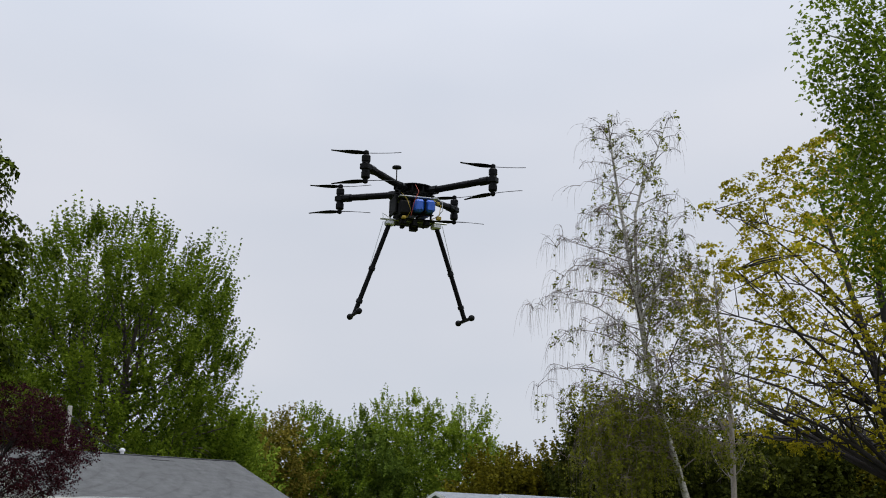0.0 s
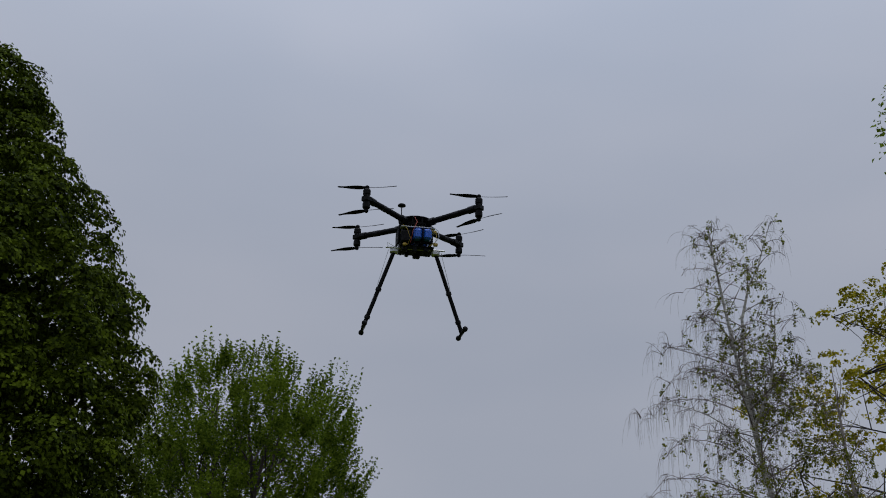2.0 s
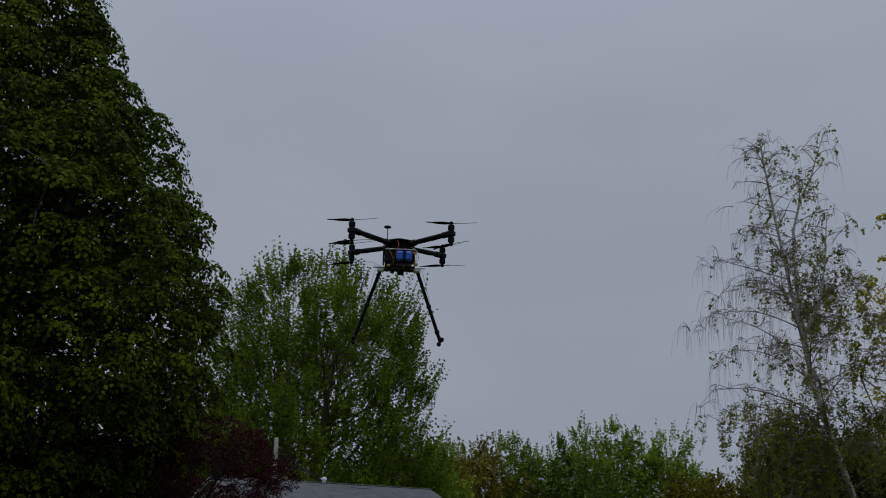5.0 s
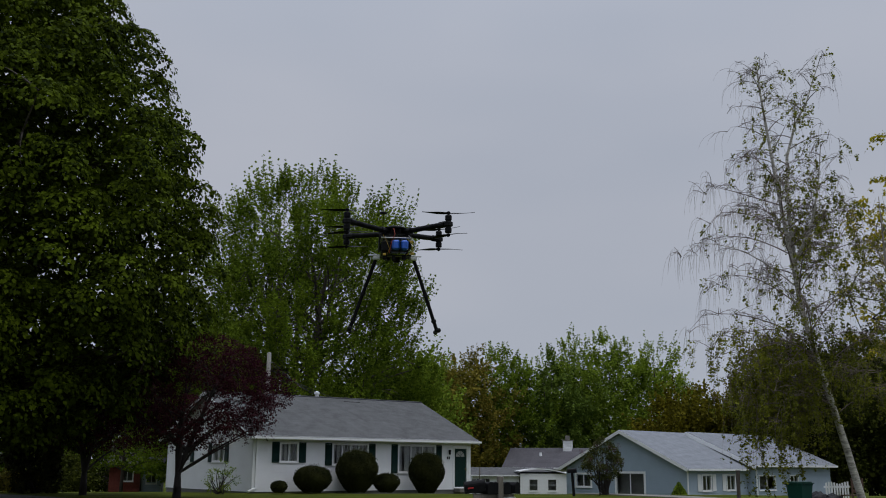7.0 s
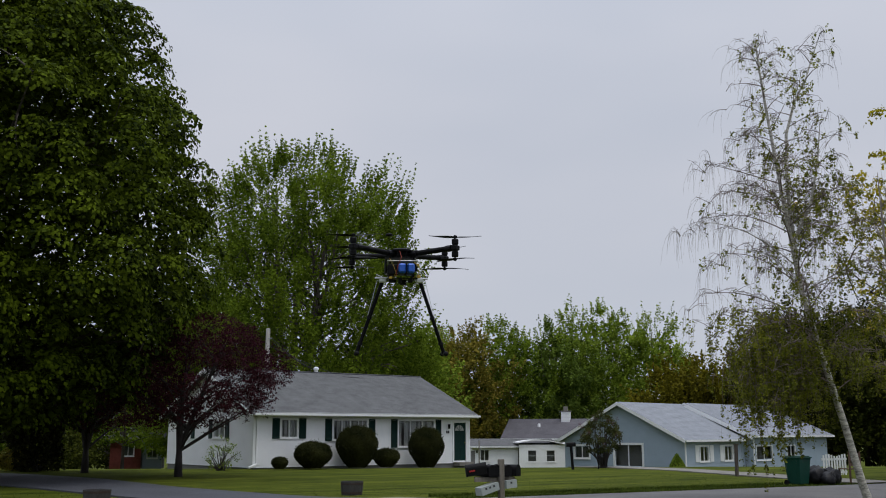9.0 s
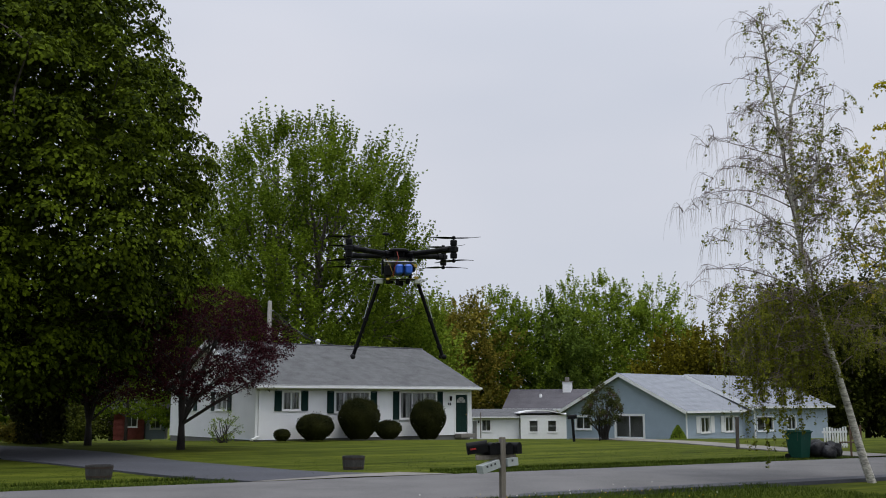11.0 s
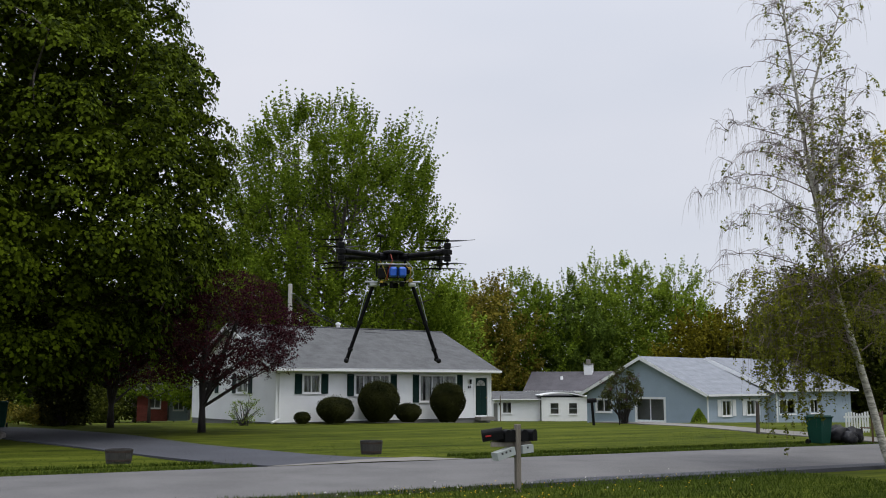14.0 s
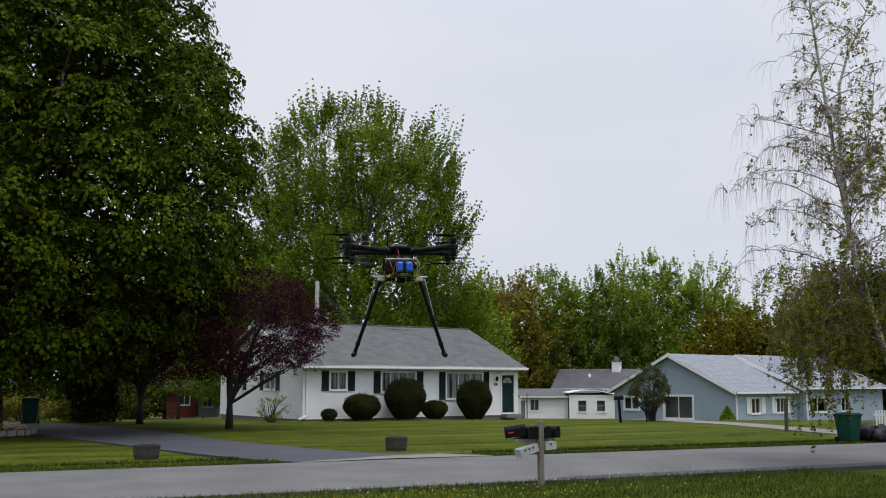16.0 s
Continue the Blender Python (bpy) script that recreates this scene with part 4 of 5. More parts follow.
def drone():
    d = thing("octocopter_drone", pose(-0.08, 4.31, 2.41, 4, 0, 3), "black carbon coaxial drone hovering with blue batteries and legs down", "drone")
    H = 0.23
    # centre plates and dome
    for z, r, t in ((0.004, 0.074, 0.004), (-0.026, 0.078, 0.004)):
        v, f = lathe([(r, z), (r, z + t)], 16)
        mesh_object("centre_plate", v, f, CARBON, d)
    v, f = lathe([(0.046, 0.0085), (0.045, 0.015), (0.034, 0.02), (0.012, 0.022)], 16)
    mesh_object("dome", v, f, BLACK_PLASTIC, d, smooth=False)
    for i in range(10):
        a = 2 * math.pi * i / 10
        bm = rod(bmesh.new(), (0.066 * math.cos(a), 0.066 * math.sin(a), -0.022), (0.066 * math.cos(a), 0.066 * math.sin(a), 0.004), 0.004, seg=6)
        part("standoff", bm, MOTOR_BLACK, d)
    part("controller_box", boxed(-0.05, 0.05, -0.04, 0.045, -0.021, 0.003, bevel=0.004), BLACK_PLASTIC, d)
    part("red_led_block", boxed(-0.062, -0.045, -0.066, -0.05, -0.02, -0.004, bevel=0.002), LEAD_RED, d)
    turns = iter((2.9, 0.5, 2.75, 0.4, 3.05, 0.9, 2.5, 0.25))
    for sx in (-1, 1):
        for sy in (-1, 1):
            a = new("arm")
            a.parent = d
            ux, uy = sx / math.sqrt(2), sy / math.sqrt(2)
            part("tube", rod(bmesh.new(), (0.05 * ux, 0.05 * uy, -0.011), (0.305 * ux, 0.305 * uy, 0.002), 0.0125, seg=12), CARBON, a, smooth=False)
            bm = rod(bmesh.new(), (0.055 * ux, 0.055 * uy, -0.011), (0.1 * ux, 0.1 * uy, -0.009), 0.017, seg=8)
            part("folding_joint", bm, MOTOR_BLACK, a)
            bm = rod(bmesh.new(), (0.275 * ux, 0.275 * uy, 0.0), (0.306 * ux, 0.306 * uy, 0.002), 0.0155, seg=10)
            box(bm, -0.016, 0.016, -0.016, 0.016, -0.011, 0.011, bevel=0.003, m=Matrix.Translation((sx * H, sy * H, 0.001)) @ Matrix.Rotation(math.atan2(sy, sx), 4, "Z"))
            part("motor_mount", bm, MOTOR_BLACK, a)
            part("arm_band", rod(bmesh.new(), (0.2 * ux, 0.2 * uy, -0.0035), (0.23 * ux, 0.23 * uy, -0.002), 0.0132, seg=12), MOTOR_BLACK, a)
            for s in (1, -1):
                mt = new("motor")
                mt.parent, mt.matrix_basis = a, pose(sx * H, sy * H, 0.001, 0 if s > 0 else 180)
                v, f = lathe([(0.0135, 0.012), (0.0135, 0.018), (0.0155, 0.0195), (0.0155, 0.037), (0.013, 0.041), (0.004, 0.042), (0.004, 0.05)], 16)
                mesh_object("can", v, f, MOTOR_BLACK, mt)
                v, f = prop_blades(next(turns))
                mesh_object("propeller", v, f, CARBON, mt, at=pose(0, 0, 0.049))
    # antenna puck on a mast
    g = new("gps_mast")
    g.parent, g.matrix_basis = d, pose(-0.058, 0.03, 0.006)
    part("mast", rod(bmesh.new(), (0, 0, 0), (0, 0, 0.078), 0.0022, seg=6), CARBON, g)
    v, f = lathe([(0.007, 0.077), (0.017, 0.08), (0.0175, 0.085), (0.014, 0.089), (0.004, 0.091)], 16)
    mesh_object("puck", v, f, BLACK_PLASTIC, g)
    # hanging tray, batteries and wiring
    part("upper_tray", boxed(-0.07, 0.075, -0.08, 0.08, -0.047, -0.043, bevel=0.001), CLAMP, d, "pale aluminium tray plate")
    for x in (-0.055, 0.055):
        for y in (-0.05, 0.05):
            part("tray_post", rod(bmesh.new(), (x, y, -0.13), (x, y, -0.026), 0.004, seg=6), MOTOR_BLACK, d)
    for i, x in enumerate((0.0, 0.04)):
        b = part("battery", boxed(x - 0.018, x + 0.018, -0.105, 0.04, -0.104, -0.058, bevel=0.008), BATTERY_BLUE, d, "blue shrink-wrapped battery pack")
    bm = boxed(-0.021, 0.061, -0.07, -0.05, -0.107, -0.104)
    box(bm, 0.0185, 0.0215, -0.108, 0.03, -0.106, -0.056)
    part("battery_strap", bm, BLACK_PLASTIC, d)
    part("receiver_box", boxed(-0.068, -0.024, -0.08, 0.03, -0.112, -0.06, bevel=0.006), BLACK_PLASTIC, d)
    part("radio_box", boxed(-0.04, 0.02, 0.045, 0.085, -0.1, -0.05, bevel=0.005), BLACK_PLASTIC, d)
    part("speed_controller", boxed(0.045, 0.078, 0.0, 0.07, -0.085, -0.05, bevel=0.004), BLACK_PLASTIC, d)
    part("speed_controller", boxed(-0.078, -0.07, -0.05, 0.05, -0.1, -0.035, bevel=0.002), BLACK_PLASTIC, d)
    part("gimbal_plate", boxed(-0.07, 0.075, -0.06, 0.06, -0.126, -0.122, bevel=0.001), CARBON, d)
    for x, y, w, z in ((-0.05, -0.055, 0.022, -0.146), (-0.008, -0.06, 0.016, -0.152), (0.04, -0.05, 0.02, -0.145), (0.01, 0.02, 0.03, -0.15), (-0.03, 0.03, 0.016, -0.14)):
        part("damper", boxed(x - w / 2, x + w / 2, y - 0.012, y + 0.014, z, -0.1265, bevel=0.003), BLACK_PLASTIC, d)
    for pts, m, r in (
            (((-0.012, -0.075, 0.0), (-0.005, -0.1, -0.03), (-0.022, -0.105, -0.07), (-0.03, -0.09, -0.12)), LEAD_RED, 0.0014),
            (((0.06, -0.06, -0.03), (0.085, -0.09, -0.06), (0.09, -0.085, -0.09), (0.065, -0.08, -0.12)), CLAMP, 0.0016),
            (((0.05, -0.07, -0.045), (0.078, -0.1, -0.075), (0.076, -0.09, -0.11), (0.05, -0.07, -0.125)), LEAD_YELLOW, 0.0014),
            (((-0.04, -0.075, -0.125), (-0.03, -0.09, -0.1), (-0.045, -0.09, -0.06), (-0.06, -0.06, -0.03)), LEAD_YELLOW, 0.001),
            (((-0.085, -0.02, -0.12), (-0.12, -0.03, -0.105), (-0.115, -0.02, -0.12), (-0.09, 0.0, -0.128)), CLAMP, 0.0015)):
        tube_curve(pts, r, "lead", m, d)
    part("connector", boxed(0.068, 0.086, -0.085, -0.07, -0.125, -0.112, bevel=0.002), LEAD_YELLOW, d)
    part("connector", boxed(0.066, 0.08, -0.085, -0.07, -0.07, -0.058, bevel=0.002), LEAD_YELLOW, d)
    part("connector", boxed(-0.06, -0.045, -0.085, -0.07, -0.13, -0.12, bevel=0.002), LEAD_YELLOW, d)
    part("cross_rod", rod(bmesh.new(), (-0.125, -0.02, -0.123), (0.125, -0.02, -0.123), 0.004, seg=8), CLAMP, d)
    # retractable legs
    for s in (-1, 1):
        lg = new("landing_leg")
        lg.parent = d
        part("hinge", boxed(min(s * 0.07, s * 0.105), max(s * 0.07, s * 0.105), -0.024, 0.008, -0.144, -0.124, bevel=0.005), CLAMP, lg, "pale aluminium leg hinge")
        top, foot = Vector((s * 0.09, -0.01, -0.14)), Vector((s * 0.205, -0.01, -0.475))
        part("tube", rod(bmesh.new(), top, foot, 0.0085, seg=12), CARBON, lg)
        for t in (0.5, 0.86):
            c = top.lerp(foot, t)
            e = (foot - top).normalized() * 0.006
            part("collar", rod(bmesh.new(), c - e, c + e, 0.0118, seg=10), BLACK_PLASTIC, lg)
        c = top.lerp(foot, 0.5)
        part("wire", rod(bmesh.new(), (s * 0.112, -0.01, -0.13), c + Vector((s * 0.01, 0, 0)), 0.0012, seg=5), CLAMP, lg)
        part("skid_bar", rod(bmesh.new(), foot + Vector((0, -0.075, 0)), foot + Vector((0, 0.075, 0)), 0.0065, seg=10), CARBON, lg)
        for y in (-0.078, 0.078):
            bm = bmesh.new()
            bmesh.ops.create_uvsphere(bm, u_segments=10, v_segments=8, radius=0.0115, matrix=Matrix.Translation(foot + Vector((0, y, 0))))
            part("foot_cap", bm, BLACK_PLASTIC, lg)
    return d


drone()

# ---- weeping birch beside the road ----


def birch(base, trunk, forks, label, limb_list, leafy, seed, name="weeping_birch", skirt=0):
    """A birch with a bent trunk line, drooping limbs and hanging twigs. limb_list: (height share, azimuth, length, leafiness)."""
    ob = thing(name, pose(*base), label, "tree", "birches")
    tb, tw = Tubes(), Tubes()
    n = len(trunk)
    tb.add(trunk, [0.092 * (1 - 0.9 * (i / (n - 1)) ** 0.9) + 0.008 for i in range(n)], 10)
    for f in forks:
        tb.add(f, [0.05 * (1 - 0.85 * i / (len(f) - 1)) for i in range(len(f))], 7)
    tr = np.array(trunk)
    s = np.linspace(0, 1, n)
    cen, hang = [], []
    starts = [(t, np.array([np.interp(t, s, tr[:, k]) for k in range(3)]), az, ln, lf) for t, az, ln, lf in limb_list]
    for f in forks:
        fa = np.array(f)
        for i in range(13):
            w = 0.25 + 0.72 * i / 12
            starts.append((0.8, np.array([np.interp(w, np.linspace(0, 1, len(f)), fa[:, k]) for k in range(3)]), (i * 137.5 + 60) % 360, 1.25 * (1 - w) + 0.35, 0.55 * (1 - w) + 0.12))
    for t, p, az, ln, lf in starts:
        a = radians(az)
        tip = p + np.array((math.cos(a) * ln, math.sin(a) * ln, ln * (RNG.uniform(-0.25, 0.05) if lf > 1.5 else RNG.uniform(0.12, 0.5))))
        line = bend(p, tip, 0.12, 0.1, 8)
        line[-1][2] -= 0.12 * ln
        (tb if ln > 2.2 and lf < 1.5 and t > 0.36 and RNG.uniform() < 0.2 else tw).add(line, [0.019 * (1 - 0.8 * i / 7) * (0.5 + 0.5 * ln / 3) for i in range(8)], 5)
        for k in range(2, 8):
            for _ in range(3 if ln > 1.3 else (k % 2)):
                q = line[k] + RNG.normal(0, 0.03, 3)
                d = RNG.normal(0, 1, 3) * np.array((1, 1, 0.25))
                d /= np.linalg.norm(d)
                out = q + d * RNG.uniform(0.2, 0.55) + np.array((0, 0, RNG.uniform(-0.05, 0.18)))
                tw.add(bend(q, out, 0.1, 0.12, 4), [0.008, 0.006, 0.005, 0.004], 4)
                for _ in range(2 if lf > 1.5 else 4):
                    h = out + RNG.normal(0, 0.1, 3) * np.array((1, 1, 0.5))
                    drop = RNG.uniform(0.25, 0.8) * (1.9 if lf > 1.5 else 1.0) * min(1.0, 0.45 + ln / 3)
                    sway = RNG.normal(0, 0.09, 2)
                    mid = (q + h) / 2 + np.array((0, 0, 0.06))
                    pts = [mid + (h - mid) * w * (2 - w) + np.array((sway[0] * w, sway[1] * w, -drop * w ** 2.2)) for w in (0, 0.25, 0.5, 0.75, 1.0)]
                    tw.add(pts, [0.0034, 0.003, 0.0026, 0.002, 0.0012], 3)
                    if RNG.uniform() < lf:
                        m = RNG.integers(2, 6) + (4 if lf > 1.5 else 0)
                        for _ in range(m):
                            w = RNG.uniform(0, 1)
                            cen.append(h + np.array((sway[0] * w, sway[1] * w, -drop * w)))
    # a bleached, broken branch that hangs
    tb.add([(-0.8, 0, 3.75), (-1.15, -0.1, 3.62), (-1.57, -0.15, 3.6), (-2.0, -0.2, 3.42), (-2.2, -0.2, 3.12), (-2.05, -0.2, 2.75)], [0.026, 0.024, 0.021, 0.018, 0.014, 0.006], 6)
    tb.make("trunk", BIRCH_BARK, ob)
    tw.make("twig_work", TWIG, ob)
    cen = np.array(cen)
    quads_object("crown", leaves(cen, 0.07, leafy, 0.062, 0.9, 0.2), BIRCH_LEAF, ob)
    return ob


trunk_pts = [(0.5, 0, -0.2), (0.3, 0, 0.45), (0.0, 0, 1.72), (-0.45, 0.03, 3.48), (-0.75, 0.08, 4.77), (-0.92, 0.1, 6.09), (-1.07, 0.12, 7.3), (-1.26, 0.18, 9.05), (-1.38, 0.2, 10.3), (-1.43, 0.2, 11.0)]
fork_a = [(-0.78, 0.1, 4.95), (-0.84, 0.3, 7.3), (-0.74, 0.4, 8.68), (-0.48, 0.4, 9.52), (-0.16, 0.4, 10.09), (0.04, 0.4, 10.66), (0.27, 0.4, 11.24)]
fork_b = [(-0.9, 0.1, 5.9), (-0.54, -0.2, 6.76), (-0.34, -0.3, 7.72), (-0.19, -0.3, 8.82)]
limbs_b = []
for i in range(54):
    t = 0.27 + 0.71 * i / 53
    az = (i * 137.5) % 360
    west = 0.5 + 0.5 * math.cos(radians(az - 180))
    ln = float(np.interp(t, [0.25, 0.45, 0.6, 0.78, 1.0], [2.6, 2.7, 2.1, 1.0, 0.35])) * (0.75 + 0.3 * west)
    lf = float(np.interp(t, [0.27, 0.4, 0.5, 0.75, 1.0], [1.0, 0.55, 0.4, 0.4, 0.1])) * (1.45 - 1.38 * west * (t > 0.34))
    limbs_b.append((t, az, ln, lf))
for i in range(20):
    limbs_b.append((0.265 + 0.006 * i, 130 + (i * 67) % 110, 0.9 + 2.1 * ((i * 0.618) % 1), 1.7))
birch((10.07, 22.0, 0), trunk_pts, [fork_a, fork_b], "leaning white-barked weeping birch with sparse young leaves on the verge", limbs_b, 5, 1)
# the bare young birch beyond, and the leafy birch by the near drive
bare = thing("bare_birch", pose(13.2, 25.5, 0), "thin bare bleached birch with upright twigs", "tree", "birches")
tb = Tubes()
bt = [(0.1, 0, -0.1), (0.0, 0, 2.0), (0.1, 0, 4.2), (-0.05, 0, 6.2), (-0.1, 0, 8.6)]
tb.add(bt, [0.09, 0.08, 0.065, 0.045, 0.008], 8)
for i in range(46):
    z = RNG.uniform(2.2, 7.6)
    x = np.interp(z, [p[2] for p in bt], [p[0] for p in bt])
    a, ln = RNG.uniform(0, 6.28), RNG.uniform(0.5, 1.7) * (1.15 - z / 12)
    tip = (x + math.cos(a) * ln * 0.7, math.sin(a) * ln * 0.7, z + ln * 0.9)
    line = bend((x, 0, z), tip, -0.05, 0.1, 5)
    tb.add(line, [0.02, 0.016, 0.011, 0.007, 0.003], 4)
    for _ in range(4):
        k = RNG.integers(1, 5)
        e = line[k] + RNG.normal(0, 0.28, 3) + np.array((0, 0, 0.25))
        tb.add(bend(line[k], e, 0.0, 0.1, 3), [0.006, 0.005, 0.002], 3)
tb.make("trunk", DEAD_WOOD, bare)

broad_tree("golden_tree", (23.7, 31.5, 0), "spreading tree in golden yellow-green spring leaf",
           [(4.0, 4.6), (5.2, 6.8), (7.0, 7.8), (9.5, 7.7), (12.0, 6.6), (15.0, 3.8), (16.8, 0.5)], 0.3, 2.4, 800, 7, 0.135, 0.55, GOLD_LEAF, bark=PLUM_BARK,
           lumps=0.25, limbs=70, forks=4, seed=61, freq=0.4, gaps=0.3, twigs=0.8, style="layer", sub=11, fill=160, core=0.8, shell=0.6)
broad_tree("leafy_birch", (10.6, 12.5, 0), "tall leafy green birch beside the near drive",
           [(3.4, 0.6), (4.4, 1.6), (5.6, 2.3), (7.0, 2.6), (8.8, 2.4), (10.6, 1.6), (12.6, 0.4)], 0.17, 3.2, 1500, 34, 0.085, 0.36, SILVER_LEAF, bark=BIRCH_BARK,
           lumps=0.25, limbs=50, flat=1.3, droop=0.5, forks=2, seed=62, freq=0.7)


def shrub_row(x, y, h, r, mat, name, label, n=150, per=40, leaf=0.14, spread=0.4, group="", twig=10, foot=0.1):
    ob = thing(name, pose(x, y, ground_z(x, y)), label, "shrub", group)
    cc = crown_centres([(foot, r * 0.7), (foot + (h - foot) * 0.32, r), (h * 0.75, r * 0.8), (h, r * 0.2)], n, 0.2, seed=x)
    tb = Tubes()
    for i in range(twig):
        tb.add(bend((RNG.normal(0, 0.08), RNG.normal(0, 0.08), -0.05), cc[i], 0.05, 0.1, 5), [0.03, 0.025, 0.02, 0.014, 0.006], 5)
    tb.make("stems", PLUM_BARK, ob)
    quads_object("foliage", leaves(cc, spread * r, per, leaf, 0.9, 0.1), mat, ob)
    return ob


def clipped_bush(x, y, w, h, label, full=1.0):
    """A dense sheared evergreen: a dark core under a skin of small leaves."""
    ob = thing("clipped_bush", pose(x, y, ground_z(x, y)), label, "shrub", "clipped bushes at the house front")
    prof = []
    for i in range(9):
        t = i / 8
        k = math.sin(math.pi * (0.09 + 0.83 * t)) ** 0.5
        prof.append((w / 2 * k * (0.8 + 0.32 * t) * (0.9 + 0.1 * math.sin(math.pi * t)), 0.04 + (h - 0.04) * t))
    prof.append((0.05, h + 0.02))
    v, f = lathe([(r * 0.86, z) for r, z in prof], 20)
    mesh_object("stem_core", v, f, YEW_LEAF, ob)
    n = int(3600 * w * h)
    zz = RNG.uniform(0.04, h, n)
    a = RNG.uniform(0, 2 * math.pi, n)
    rr = np.interp(zz, [p[1] for p in prof], [p[0] for p in prof])
    lump = np.array([1 + 0.09 * noise.noise(Vector((math.cos(q) * 2 * r + x, math.sin(q) * 2 * r, z * 2.2))) for q, r, z in zip(a, rr, zz)])
    rr = rr * lump * RNG.uniform(0.93, 1.01, n)
    top = RNG.uniform(0, 1, n) < 0.25
    rr[top] *= np.sqrt(RNG.uniform(0, 1, top.sum()))
    zz[top] = h * (1 + 0.05 * RNG.normal(0, 1, top.sum())) - 0.22 * h * (rr[top] / (w / 2)) ** 2
    c = np.c_[rr * np.cos(a), rr * np.sin(a), zz]
    quads_object("foliage", leaves(c, 0.04, 2, 0.055, 1.0, 0.0), YEW_LEAF, ob)
    return ob


HU = np.array((math.cos(radians(35)), math.sin(radians(35))))
HN = np.array((HU[1], -HU[0]))


def by_house(s, out):
    p = np.array((-6.63, 47.3)) + HU * s + HN * out
    return float(p[0]), float(p[1])


for s, w, h, lb in ((0.7, 0.8, 0.52, "small low dark clipped bush by the house corner"), (2.45, 1.85, 1.16, "rounded clipped evergreen bush against the house front"),
                    (4.9, 2.1, 1.86, "tall rounded clipped evergreen bush under the windows"), (6.65, 1.35, 0.88, "low spreading evergreen bush between two taller ones"),
                    (9.1, 1.85, 1.88, "tall egg-shaped clipped evergreen bush under the picture window")):
    x, y = by_house(s, 1.3)
    clipped_bush(x, y, w, h, lb)
x, y = (-7.9, 46.0)
shrub_row(x, y, 1.5, 0.75, SPRING_LEAF, "rose_bush", "sparse rose bush against the white side wall", n=46, per=16, leaf=0.08, spread=0.25, twig=24)
x, y = 9.85, 47.5
lil = shrub_row(x, y, 2.65, 0.95, LILAC_LEAF, "lilac", "small lilac tree with faded blooms on the lawn", n=105, per=44, leaf=0.09, spread=0.2, twig=34, foot=0.75)
cc = crown_centres([(1.0, 0.9), (1.8, 1.15), (2.7, 0.5)], 26, 0.2, shell=0.9)
quads_object("bloom", leaves(cc, 0.12, 26, 0.05, 1.4, 0), BLOOM, lil, "faded mauve blooms")
cone = thing("dwarf_conifer", pose(16.5, 58.5, ground_z(16.5, 58.5)), "small cone-shaped green conifer by the side drive", "shrub")
v, f = lathe([(0.34, 0.0), (0.4, 0.12), (0.26, 0.45), (0.03, 0.82)], 14)
mesh_object("stem_core", v, f, YEW_LEAF, cone)
zz = RNG.uniform(0, 0.85, 1500)
a = RNG.uniform(0, 6.28, 1500)
rr = np.interp(zz, [0, 0.1, 0.45, 0.86], [0.4, 0.46, 0.3, 0.03])
quads_object("foliage", leaves(np.c_[rr * np.cos(a), rr * np.sin(a), zz], 0.04, 2, 0.08, 1.0, 0), SPRING_LEAF, cone)
for x, y, h, r, m, nm, lb in ((-15.9, 45.6, 4.6, 1.25, YEW_LEAF, "dark_conifer", "dense dark evergreen by the driveway end"), (-24.5, 56.0, 4.0, 2.0, DARK_LEAF, "dark_shrub", "dark overgrown shrub by the driveway end"),
                              (-21.3, 64.0, 2.6, 2.6, DARK_LEAF, "green_shrub", "low dark green shrub under the trees"), (-28.5, 58.0, 5.0, 2.6, DARK_LEAF, "dark_shrub", "dark overgrown shrub by the driveway end")):
    shrub_row(x, y, h, r, m, nm, lb, n=170, per=46, leaf=0.2, spread=0.3)
shrub_row(-17.2, 46.5, 0.95, 1.1, RUSSET_LEAF, "dry_shrub", "dry tan ornamental shrub beside the driveway", n=70, per=30, leaf=0.14, spread=0.3)
shrub_row(-20.0, 47.5, 1.1, 1.3, RUSSET_LEAF, "dry_shrub", "dry tan ornamental shrub beside the driveway", n=70, per=30, leaf=0.14, spread=0.3)

# ---- stone-edged bed round the maple ----
bed = thing("flower_bed", pose(-15.6, 34.6, 0), "round stone-edged flower bed under the maple", "flower bed")
v, f = lathe([(1.35, 0.0), (1.3, 0.14), (0.6, 0.2), (0.1, 0.22)], 24)
mesh_object("soil", v, f, SOIL, bed)
bm = bmesh.new()
bmesh.ops.create_cube(bm, size=1, matrix=Matrix.Diagonal((0.3, 0.16, 0.2, 1)))
bmesh.ops.bevel(bm, geom=list(bm.edges), offset=0.035, segments=1, affect="EDGES")
stone_mesh = bpy.data.meshes.new("stone")
bm.to_mesh(stone_mesh)
bm.free()
stone_mesh.materials.append(STONE)
for i in range(28):
    a = 2 * math.pi * i / 28
    o = new("stone", stone_mesh)
    o.parent, o.matrix_basis = bed, pose(1.42 * math.cos(a), 1.42 * math.sin(a), 0.08, RNG.normal(0, 4), RNG.normal(0, 4), math.degrees(a) + 90 + RNG.normal(0, 6))
quads_object("flowers", leaves(np.c_[RNG.normal(0.6, 0.5, 60), RNG.normal(-0.6, 0.5, 60), RNG.uniform(0.25, 0.4, 60)], 0.08, 5, 0.06), YELLOW, bed)

